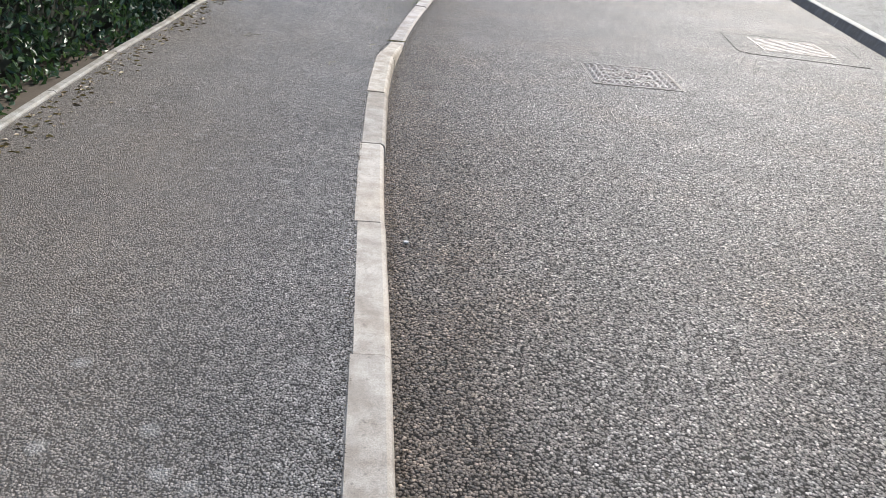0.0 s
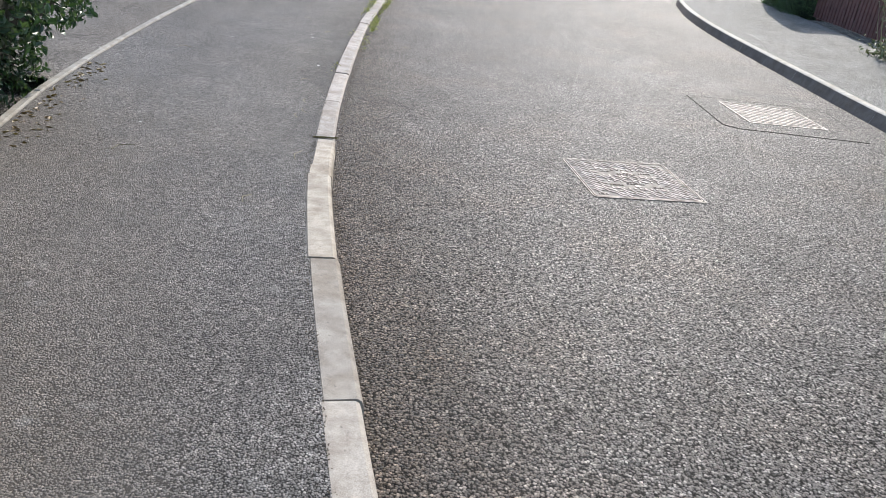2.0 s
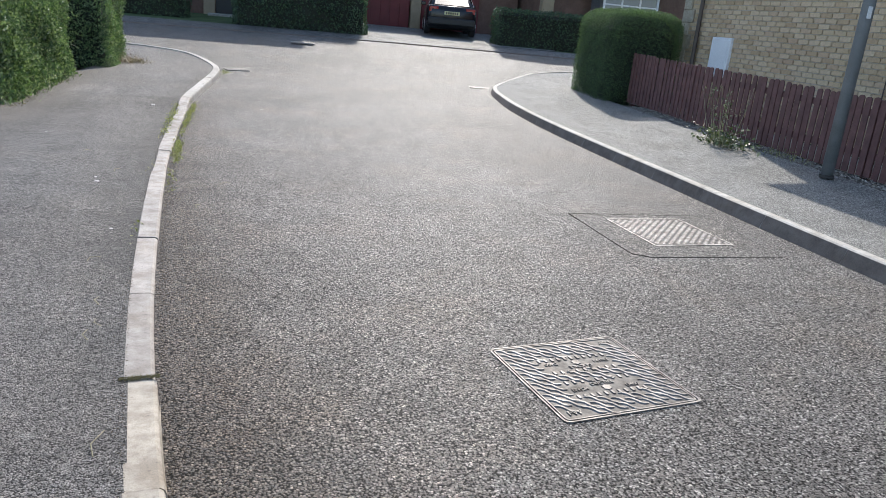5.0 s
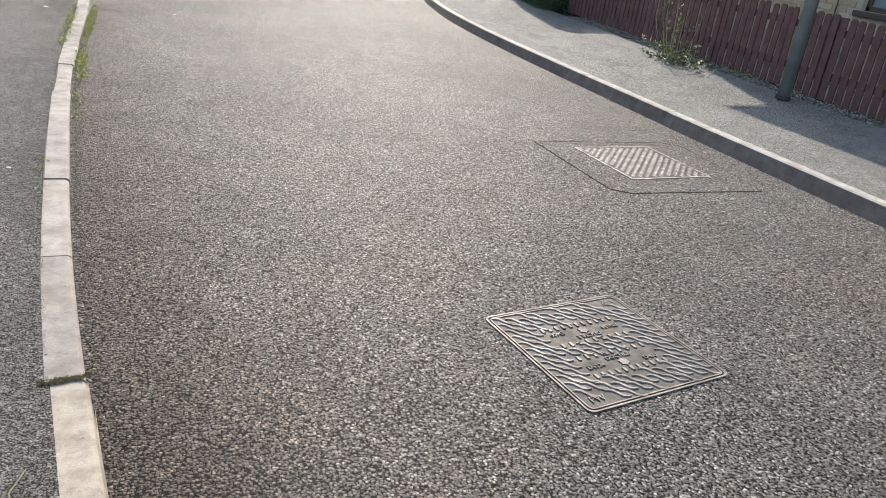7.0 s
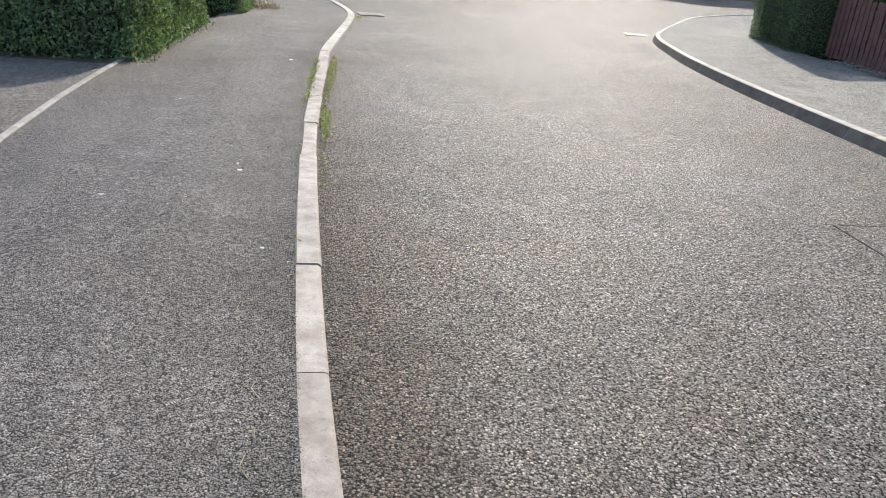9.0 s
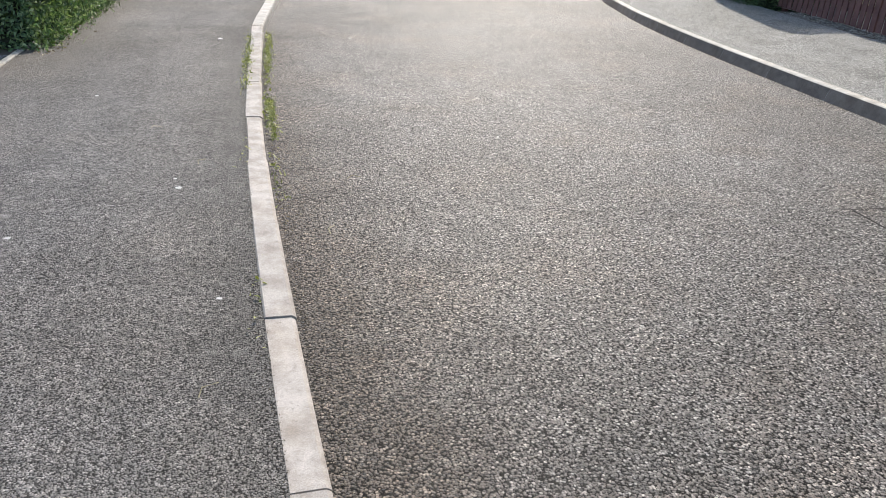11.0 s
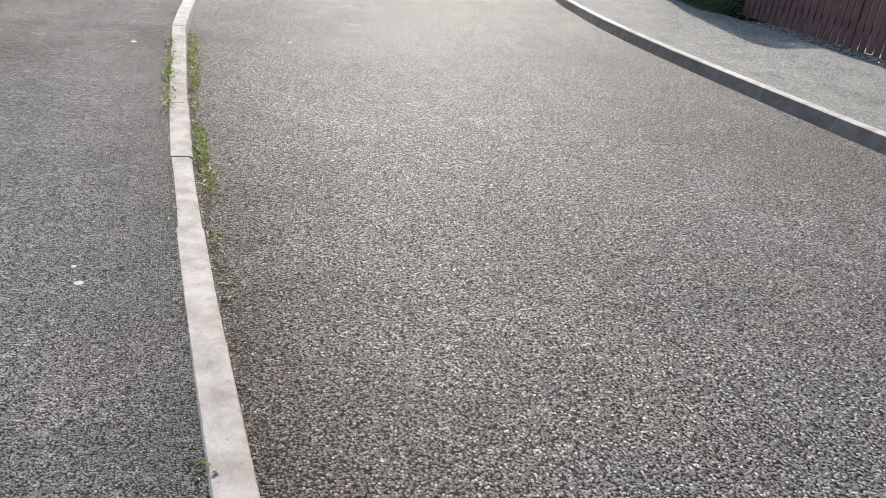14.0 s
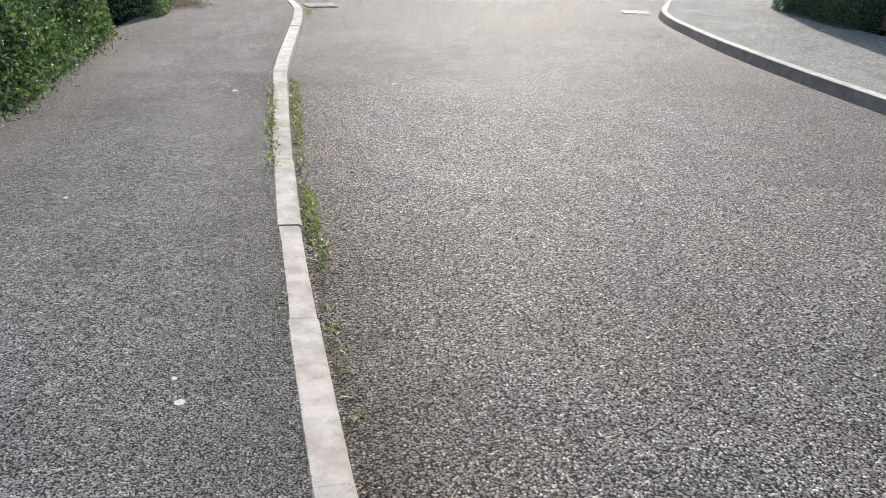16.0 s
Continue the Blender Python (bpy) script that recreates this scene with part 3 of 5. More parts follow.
structure(sheet("driveway", [[(float(np.interp(y, [p[1] for p in EDGE_LINE], [p[0] for p in EDGE_LINE])) - 0.03 - u, y, 0.10 + 0.012 * u) for u in (0.0, 0.6, 1.4, 2.6, 4.5, 8)] for y in span(6.75, 12.6, 14)], M_DRIVE), "buff tarmac driveway between two hedges", "driveway")
structure(sheet("garden_left", [[(-3.33 - u + (0.32 * (7.2 - y) if y < 7.2 else 0), y, 0.085) for u in (0.0, 1, 4, 12, 34)] for y in span(-0.7, 7.15, 8)], M_SOIL), "dark soil under the hedge", "garden")
structure(sheet("garden_corner", [[(-3.28 - u, y, rise(-3, y) + 0.095) for u in (0.0, 0.6, 1.27)] for y in span(12.6, 19.9, 12)], M_SOIL), "dark soil under the corner hedge", "garden")
structure(sheet("lawn_left", [[(-4.55 - u, y, rise(-3, y) + 0.1) for u in (0.0, 1, 4, 12, 34)] for y in span(12.6, 19.9, 12)], M_LAWN), "green lawn beyond the driveway, coloured brighter for the sun", "lawn")
structure(sheet("path_right", [[(6.17 + u, y, rise(6.17, y) + 0.125) for u in (0.0, 0.5, 1.01)] for y in span(-5, 16.4, 24)], M_KERB_R), "pale concrete path behind the fence", "path")
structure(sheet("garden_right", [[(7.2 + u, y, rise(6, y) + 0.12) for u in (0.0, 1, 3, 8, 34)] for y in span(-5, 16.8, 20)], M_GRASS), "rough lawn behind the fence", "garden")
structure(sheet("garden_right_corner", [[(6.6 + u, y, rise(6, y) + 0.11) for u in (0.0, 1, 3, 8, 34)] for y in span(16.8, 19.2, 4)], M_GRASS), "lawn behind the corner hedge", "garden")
structure(sheet("garden_far", [[(x, y, rise(x, y) + 0.06) for x in span(-38, 3.2, 20)] for y in span(26.6, 40, 8)], M_GRASS), "front garden across the junction", "garden")
structure(sheet("garden_far_right", [[(x, y, rise(x, y) + 0.06) for x in span(9.4, 42, 20)] for y in span(26.6, 40, 8)], M_GRASS), "front garden beside the driveway", "garden")

# gravel strip below the fence
n = 8000
gp = np.stack([rng.uniform(5.84, 6.14, n), rng.uniform(4.0, 15.4, n), np.zeros(n)], 1)
gp[:, 2] = [0.118 + rise(p[0], p[1]) for p in gp] + rng.uniform(-0.008, 0.014, n)
gv, gf = [], []
for i in range(n):
    s = rng.uniform(0.007, 0.017)
    o = rng.normal(0, 0.3, (5, 3)) * s
    c = np.array([(0, 0, s * 0.6), (s, 0, 0), (0, s, 0), (-s, 0, 0), (0, -s, 0)]) + o + gp[i]
    gv += c.tolist()
    k = i * 5
    gf += [(k, k + 1, k + 2), (k, k + 2, k + 3), (k, k + 3, k + 4), (k, k + 4, k + 1)]


def gravel_mat():
    m, nt, b = nodes_of("gravel_stones", 0.8)
    g = nt.nodes.new("ShaderNodeNewGeometry")
    nt.links.new(ramp(nt, g.outputs["Random Per Island"], [(0.0, (0.07, 0.062, 0.055)), (0.5, (0.2, 0.18, 0.155)), (1.0, (0.45, 0.42, 0.37))]), b.inputs["Base Color"])
    return m


M_GRAVEL = gravel_mat()
tagged(raw("gravel", gv, gf, M_GRAVEL), "loose pale gravel strip below the fence", "gravel", kind="stuff")
structure(sheet("gravel_bed", [[(x, y, rise(x, y) + 0.114) for x in (5.8, 6.0, 6.17)] for y in span(-5, 15.6, 24)], M_SOIL), "soil bed under the gravel", "ground")


# ---- ironwork in the road ----
def text_part(body, size, at, turn, parent, mat, name="lettering"):
    cu = bpy.data.curves.new(name, "FONT")
    cu.body, cu.size, cu.extrude = body, size, 0.0025
    cu.align_x, cu.align_y = "CENTER", "CENTER"
    tmp = new("tmp_text", cu)
    bpy.context.view_layer.update()
    me = bpy.data.meshes.new_from_object(tmp.evaluated_get(bpy.context.evaluated_depsgraph_get()))
    bpy.data.objects.remove(tmp)
    ob = new(name, me)
    me.materials.clear()
    finish(ob, mat, parent)
    ob.matrix_local = pose(*at, 0, 0, turn)
    return ob


def wave_bar(bm, cx, cy, length, angle, z0, z1, width=0.012):
    """One S-shaped raised bar of a cover's tread."""
    n = 6
    c, s = math.cos(angle), math.sin(angle)
    rows = []
    for i in range(n + 1):
        t = i / n - 0.5
        u = t * length
        v = -0.011 * math.sin(t * 2 * math.pi)
        w = width * (0.35 + 0.65 * math.cos(t * math.pi * 0.92))
        row = []
        for dv, z in ((-w, z0), (-w * 0.5, z1), (w * 0.5, z1), (w, z0)):
            row.append((cx + u * c - (v + dv) * s, cy + u * s + (v + dv) * c, z))
        rows.append(row)
    loft(bm, rows)


def rounded_rect(w, h, r, k=4):
    out = []
    for cx, cy, a0 in ((w / 2 - r, h / 2 - r, 0), (-w / 2 + r, h / 2 - r, 90), (-w / 2 + r, -h / 2 + r, 180), (w / 2 - r, -h / 2 + r, 270)):
        for i in range(k + 1):
            a = radians(a0 + 90 * i / k)
            out.append((cx + r * math.cos(a), cy + r * math.sin(a)))
    return out


def ring(bm, outer, inner, z0, z1):
    a = [bm.verts.new((x, y, z0)) for x, y in outer]
    b = [bm.verts.new((x, y, z1)) for x, y in outer]
    c = [bm.verts.new((x, y, z1)) for x, y in inner]
    d = [bm.verts.new((x, y, z0)) for x, y in inner]
    n = len(a)
    for lo, hi in ((a, b), (b, c), (c, d)):
        for k in range(n):
            bm.faces.new((lo[k], lo[(k + 1) % n], hi[(k + 1) % n], hi[k]))
    return bm


def slab(outline, z0, z1):
    bm = bmesh.new()
    lo = [bm.verts.new((x, y, z0)) for x, y in outline]
    hi = [bm.verts.new((x, y, z1)) for x, y in outline]
    bm.faces.new(lo[::-1])
    bm.faces.new(hi)
    for k in range(len(lo)):
        bm.faces.new((lo[k], lo[(k + 1) % len(lo)], hi[(k + 1) % len(lo)], hi[k]))
    return bm


cover = tagged(empty("manhole_cover"), "square cast-iron manhole cover with wavy tread and raised lettering", "manhole cover")
W1, H1 = 0.692, 0.675
part("frame", ring(bmesh.new(), rounded_rect(W1, H1, 0.03), rounded_rect(W1 - 0.016, H1 - 0.016, 0.024), -0.02, 0.0005), M_IRON, cover, "pale worn iron rim")
part("joint", slab(rounded_rect(W1 - 0.018, H1 - 0.018, 0.025), -0.024, -0.008), M_IRON_DARK, cover, "dirt-filled joint round the plate")
part("plate", slab(rounded_rect(W1 - 0.03, H1 - 0.03, 0.022), -0.02, -0.0035), M_IRON_BED, cover, "reddish-grey iron plate")
part("inner_rim", ring(bmesh.new(), rounded_rect(W1 - 0.03, H1 - 0.03, 0.022), rounded_rect(W1 - 0.042, H1 - 0.042, 0.018), -0.02, 0.0005), M_IRON, cover)
text_zones = [(0.0, 0.112, 0.2, 0.083), (0.0, -0.112, 0.2, 0.083), (0.265, 0.275, 0.055, 0.035), (-0.265, -0.275, 0.055, 0.035)]
for i in range(-5, 6):
    for j in range(-11, 12):
        cx = 0.0565 * i
        cy = 0.0475 * j - 0.019 * i
        if abs(cx) > 0.29 or abs(cy) > 0.296 or any(abs(cx - zx) < zw and abs(cy - zy) < zh for zx, zy, zw, zh in text_zones):
            continue
        one = bmesh.new()
        wave_bar(one, cx, cy, 0.1, radians(-37), -0.005, 0.0015, 0.0125)
        part("tread_bar", one, M_IRON, cover)
for turn in (0, 180):
    k = 1 if turn == 0 else -1
    for body, size, x, y in (("DUCTILE", 0.03, 0.0, -0.083), ("EN124", 0.03, -0.13, -0.113), ("D400", 0.03, 0.13, -0.128), ("FW", 0.046, -0.265, -0.278)):
        text_part(body, size, (k * x, k * y, -0.001), turn, cover, M_IRON)
    # makers' names stand as plain raised bars
    for y, n_bars, w in ((-0.046, 9, 0.36), (-0.166, 11, 0.38)):
        for q in range(n_bars):
            u = -w / 2 + w * (q + 0.5) / n_bars
            part("raised_bar", box(bmesh.new(), (k * u - 0.0065, k * y - 0.014, -0.005), (k * u + 0.0065, k * y + 0.014, 0.0015), 0.001), M_IRON, cover)
    boss = [(0.024 * (1.0 if q % 2 else 0.72) * math.cos(math.pi * q / 6), 0.024 * (1.0 if q % 2 else 0.72) * math.sin(math.pi * q / 6) + k * -0.122) for q in range(12)]
    part("boss", slab(boss, -0.005, 0.0005), M_IRON, cover, "raised six-lobed keyway")
cover.matrix_world = pose(0.853, 6.31, 0.005, 0, 0, 8.8)

cover2 = tagged(empty("manhole_cover"), "square cast-iron manhole cover with rows of studs in a tarmac patch", "manhole cover")
W2, H2 = 0.70, 0.72
part("frame", ring(bmesh.new(), rounded_rect(W2, H2, 0.012), rounded_rect(W2 - 0.028, H2 - 0.028, 0.008), -0.02, 0.001), M_IRON_PALE, cover2, "pale worn iron rim")
part("plate", slab(rounded_rect(W2 - 0.02, H2 - 0.02, 0.01), -0.02, -0.0025), M_IRON_GREY, cover2, "dirty grey plate between the studs")
for i in range(-11, 12):
    for j in range(-19, 20):
        # rows run corner to corner, each a ladder of short bars across it
        a, b = 0.03 * j, 0.044 * i
        cx, cy = (a - b) * 0.7071, (a + b) * 0.7071
        if abs(cx) > W2 / 2 - 0.036 or abs(cy) > H2 / 2 - 0.036:
            continue
        one = box(bmesh.new(), (-0.016, -0.009, -0.007), (0.016, 0.009, 0.001), 0.002)
        one.transform(Matrix.Translation((cx, cy, 0)) @ Matrix.Rotation(radians(100), 4, "Z"))
        part("tread_stud", one, M_IRON_PALE, cover2)
cover2.matrix_world = pose(2.6, 8.57, 0.0075, 0, 0, 3.5)

patch = structure(part("road_patch", slab([(-0.61, -0.5), (-0.5, -0.58), (0.58, -0.58), (0.68, 0.42), (0.55, 0.53), (-0.62, 0.53)], -0.03, 0.0025), M_PATCH), "slightly darker cut tarmac patch round a cover", "road patch")
patch.location = (2.6, 8.53, 0.001)
cut = structure(part("patch_joint", ring(bmesh.new(), [(-0.615, -0.505), (-0.503, -0.588), (0.585, -0.588), (0.69, 0.425), (0.555, 0.54), (-0.63, 0.54)],
                     [(-0.609, -0.5), (-0.5, -0.582), (0.58, -0.582), (0.684, 0.42), (0.551, 0.534), (-0.623, 0.534)], -0.03, 0.003), M_BED), "dark saw-cut joint sealed with bitumen", "road patch")
cut.location = (2.6, 8.53, 0.0008)


def gully(name, at, turn, w, d, label):
    top = tagged(empty(name), label, "drain grate")
    part("frame", ring(bmesh.new(), rounded_rect(w, d, 0.01), rounded_rect(w - 0.05, d - 0.05, 0.006), -0.02, 0.01), M_IRON_PALE, top)
    part("well", slab(rounded_rect(w - 0.02, d - 0.02, 0.01), -0.02, -0.002), M_IRON_DARK, top, "dark drain opening")
    k = int((w - 0.05) / 0.045)
    for i in range(k):
        x = -(w - 0.05) / 2 + (i + 0.5) * (w - 0.05) / k
        part("grate_bar", box(bmesh.new(), (x - 0.011, -(d - 0.05) / 2 - 0.004, -0.01), (x + 0.011, (d - 0.05) / 2 + 0.004, 0.009), 0.002), M_IRON_PALE, top)
    top.matrix_world = pose(*at, 0, 0, turn)
    return top


gully("drain_grate", (4.45, 19.35, rise(4.4, 19.4) + 0.012), -14, 0.5, 0.42, "pale worn iron drain grate against the corner kerb")
gully("drain_grate", (-0.68, 19.85, rise(-0.7, 19.85) + 0.012), 12, 0.46, 0.4, "worn iron drain grate in the road by the corner kerb")
gully("drain_grate", (1.0, 24.6, rise(1, 24.6) + 0.014), 4, 0.6, 0.6, "worn drain grate across the junction")
for x, y in ((6.35, 20.3),):
    top = tagged(empty("stopcock_cover"), "small pale metal utility cover in the pavement", "utility cover")
    part("lid", slab(rounded_rect(0.34, 0.2, 0.01), -0.03, 0.004), M_IRON_PALE, top)
    part("frame", ring(bmesh.new(), rounded_rect(0.4, 0.26, 0.012), rounded_rect(0.35, 0.21, 0.01), -0.03, 0.007), M_STEEL, top)
    top.matrix_world = pose(x, y, rise(x, y) + 0.08, 0, 0, -10)


# ---- hedges ----
def hedge(label, boxes, size, density, mat, round_=0.16, skirt=0.0, rough=0.05, category="hedge"):
    """A clipped hedge of rounded blocks; each block: start, end (plan line of its middle), width, base and top height."""
    top = tagged(empty("hedge"), label, category)
    P, Q = [], []
    for (x0, y0), (x1, y1), w, zb, zt in boxes:
        a, b = Vector((x0, y0, 0)), Vector((x1, y1, 0))
        d = (b - a).normalized()
        side = Vector((d.y, -d.x, 0))
        ext = np.array([(b - a).length / 2, w / 2, (zt - zb) / 2])
        mid = np.array([(x0 + x1) / 2, (y0 + y1) / 2, (zb + zt) / 2])
        rot = np.array([d, side, (0, 0, 1)])
        areas = np.array([ext[1] * ext[2], ext[1] * ext[2], ext[0] * ext[2], ext[0] * ext[2], ext[0] * ext[1]]) * 4
        n = int(areas.sum() * density)
        face = rng.choice(5, n, p=areas / areas.sum())
        p = rng.uniform(-1, 1, (n, 3)) * ext
        for f, (axis, sign) in enumerate(((0, -1), (0, 1), (1, -1), (1, 1), (2, 1))):
            p[face == f, axis] = sign * ext[axis]
        rr = np.array([round_, round_, round_])
        lim = np.maximum(ext - rr, 0.01)
        lo = -lim.copy()
        lo[2] = -ext[2]
        q = np.clip(p, lo, lim)
        dr = p - q
        ln = np.linalg.norm(dr, axis=1, keepdims=True) + 1e-9
        dr /= ln
        p = q + dr * np.minimum(ln, round_)
        bul = np.sin(p[:, :1] * 3.1 + p[:, 2:] * 4.3 + mid[0]) * np.sin(p[:, 1:2] * 3.7 - p[:, 2:] * 2.9 + mid[1])
        depth = rng.uniform(-0.07, 0.035, (n, 1)) + rough * bul + (rng.uniform(0, 1, (n, 1)) > 0.985) * rng.uniform(0.02, 0.09, (n, 1))
        low = np.clip(1 - (p[:, 2:] + ext[2]) / 0.4, 0, 1)
        p = p + dr * (depth + skirt * low * rng.uniform(0, 1, (n, 1)))
        P.append(p @ rot + mid)
        Q.append(dr @ rot)
        # solid block behind the leaves, its colour carrying the shade between them
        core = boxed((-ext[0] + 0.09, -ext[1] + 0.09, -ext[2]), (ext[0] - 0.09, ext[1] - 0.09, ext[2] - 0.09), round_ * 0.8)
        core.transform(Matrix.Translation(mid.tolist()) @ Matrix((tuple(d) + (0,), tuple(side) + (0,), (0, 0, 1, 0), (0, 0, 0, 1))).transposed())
        part("core", core, M_TWIG, top, "solid core for the inner twigs, shade painted near black")
    P, Q = np.concatenate(P), np.concatenate(Q)
    leaves("leaves", P, Q, size, mat, top, 0.85)
    return top


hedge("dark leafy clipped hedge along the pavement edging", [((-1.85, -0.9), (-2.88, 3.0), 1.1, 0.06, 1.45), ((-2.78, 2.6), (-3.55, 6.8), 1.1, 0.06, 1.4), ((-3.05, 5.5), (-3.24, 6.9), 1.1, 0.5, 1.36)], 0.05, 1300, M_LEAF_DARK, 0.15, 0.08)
HEDGE_B = hedge("clipped green hedge with a sunlit yellow-green top beside the driveway", [((-3.93, 12.85), (-3.88, 16.4), 1.5, 0.06, 1.32)], 0.042, 3600, M_LEAF, 0.06, 0.12)
hedge("clipped green hedge with a shaded end face at the pavement corner", [((-3.6, 17.75), (-3.56, 19.55), 1.56, 0.06, 1.36)], 0.04, 2600, M_LEAF, 0.06, 0.06)
hedge("tall rounded dark green hedge at the pavement corner", [((6.36, 15.9), (6.74, 18.2), 1.4, 0.1, 1.84)], 0.024, 5000, M_HEDGE_R, 0.34, 0.0, 0.015)
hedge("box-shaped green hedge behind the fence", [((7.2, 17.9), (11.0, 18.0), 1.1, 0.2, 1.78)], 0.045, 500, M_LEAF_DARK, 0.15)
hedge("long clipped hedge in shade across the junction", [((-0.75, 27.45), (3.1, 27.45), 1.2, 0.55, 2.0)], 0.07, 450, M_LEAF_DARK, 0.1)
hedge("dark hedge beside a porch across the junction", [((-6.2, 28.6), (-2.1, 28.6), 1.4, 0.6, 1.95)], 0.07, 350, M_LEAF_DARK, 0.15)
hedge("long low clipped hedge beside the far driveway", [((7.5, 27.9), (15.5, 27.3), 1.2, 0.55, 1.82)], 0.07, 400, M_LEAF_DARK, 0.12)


def sprays(hedge_top, count, spot, mat):
    """Thin shoots that stick out of a hedge, with narrow leaves along them."""
    P, N = [], []
    for i in range(count):
        p, d = spot()
        p, d = Vector(p), Vector(d).normalized()
        ln = rng.uniform(0.1, 0.26)
        tip = p + d * ln + Vector((0, 0, -0.25 * ln))
        mid = p + d * ln * 0.55 + Vector((0, 0, 0.05 * ln))
        part("shoot", tube(bmesh.new(), [tuple(p), tuple(mid), tuple(tip)], [0.0028, 0.0022, 0.0012], 4), M_STALK if i % 3 == 0 else M_TWIG, hedge_top)
        for q in range(9):
            f = 0.25 + 0.75 * q / 8
            P.append(tuple(p.lerp(mid, min(1, f * 1.6)) if f < 0.6 else mid.lerp(tip, (f - 0.6) / 0.4)))
            N.append((d.y, -d.x, 0.7))
    leaves("shoot_leaves", np.array(P), np.array(N), 0.045, mat, hedge_top, 0.5, 0.35)


sprays(HEDGE_B, 110, lambda: ((-3.15 + rng.uniform(-0.05, 0.05), rng.uniform(12.85, 16.4), rng.uniform(0.12, 1.3)), (1.0, rng.uniform(-0.8, 0.4), rng.uniform(-0.1, 0.7))), M_LEAF)


# ---- fence, lamp post, plants on the sunny side ----
fence = tagged(empty("picket_fence"), "low red-brown stained timber picket fence with rounded tops", "fence")
FX = 6.14
pick = []
for k in range(3):
    bm = bmesh.new()
    w, t, h = 0.0425, 0.007, 0.86 + 0.008 * k
    prof = [(-w, 0)] + [(w, 0), (w, h - 0.03)] + [(w * math.cos(a), h - 0.03 + 0.03 * math.sin(a)) for a in (radians(35), radians(65), radians(90), radians(115), radians(145))] + [(-w, h - 0.03)]
    loft(bm, [[(-t, y, z) for y, z in prof], [(t, y, z) for y, z in prof]])
    bmesh.ops.recalc_face_normals(bm, faces=bm.faces)
    me = bpy.data.meshes.new("picket")
    bm.to_mesh(me)
    bm.free()
    me.materials.append(M_FENCE)
    pick.append(me)
pr = random.Random(11)
y = 15.9
while y > 4.5:
    ob = new("picket", pick[pr.randrange(3)])
    ob.parent = fence
    ob.matrix_local = pose(FX + pr.uniform(-0.003, 0.003), y, rise(FX, y) + 0.135 + pr.uniform(-0.006, 0.006), pr.uniform(-0.8, 0.8), pr.uniform(-0.6, 0.6), pr.uniform(-2, 2))
    y -= 0.112
for k in range(7):
    y1 = 15.89 - 1.83 * k
    y0 = max(4.5, y1 - 1.83)
    for z in (0.34, 0.8):
        za, zb = rise(FX, y0) + z, rise(FX, y1) + z
        part("rail", loft(bmesh.new(), [[(FX + 0.01, y, q), (FX + 0.05, y, q), (FX + 0.05, y, q + 0.075), (FX + 0.01, y, q + 0.075)] for y, q in ((y0 + 0.002, za), (y1 - 0.002, zb))]), M_FENCE, fence)
    part("post", boxed((FX + 0.052, y1 - 0.04, 0.1), (FX + 0.13, y1 + 0.04, rise(FX, y1) + 0.99), 0.008), M_FENCE, fence)

post = tagged(empty("lamp_post"), "plain grey painted steel street lamp column beside the fence", "lamp post")
part("column", tube(bmesh.new(), [(0, 0, 0.1), (0, 0, 2.4), (0, 0, 5.6)], [0.066, 0.062, 0.045], 20), M_STEEL, post, smooth=True)
part("collar", tube(bmesh.new(), [(0, 0, 0.1), (0, 0, 0.13)], [0.08, 0.072], 20), M_BED, post, "mortar collar at the foot")
part("sticker", boxed((-0.045, -0.066, 1.78), (0.0, -0.05, 1.9), 0.002), M_WHITE, post, "small pale sticker")
lamp_arm = part("lantern", box(tube(bmesh.new(), [(0, 0, 5.55), (-0.3, 0, 5.75)], [0.03, 0.03], 8), (-0.75, -0.11, 5.7), (-0.28, 0.11, 5.82), 0.03), M_STEEL, post)
post.location = (5.6, 10.3, rise(5.6, 10.3) + 0.03)


def blades(P, U, length, width, n_seg=3):
    """Narrow bent grass blades."""
    v, f = [], []
    for p, u, ln in zip(P, U, length):
        p, u = Vector(p), Vector(u).normalized()
        side = u.cross(Vector((0, 0, 1)))
        side = side.normalized() if side.length > 1e-3 else Vector((1, 0, 0))
        k = len(v)
        for i in range(n_seg):
            t = i / n_seg
            c = p + u * ln * t + Vector((u.x, u.y, -0.6)) * ln * 0.35 * t * t
            w = width * (1 - t * 0.8)
            v += [tuple(c + side * w), tuple(c - side * w)]
        v.append(tuple(p + u * ln + Vector((u.x, u.y, -0.6)) * ln * 0.35))
        for i in range(n_seg - 1):
            f.append((k + 2 * i, k + 2 * i + 1, k + 2 * i + 3, k + 2 * i + 2))
        f.append((k + 2 * n_seg - 2, k + 2 * n_seg - 1, k + 2 * n_seg))
    return v, f


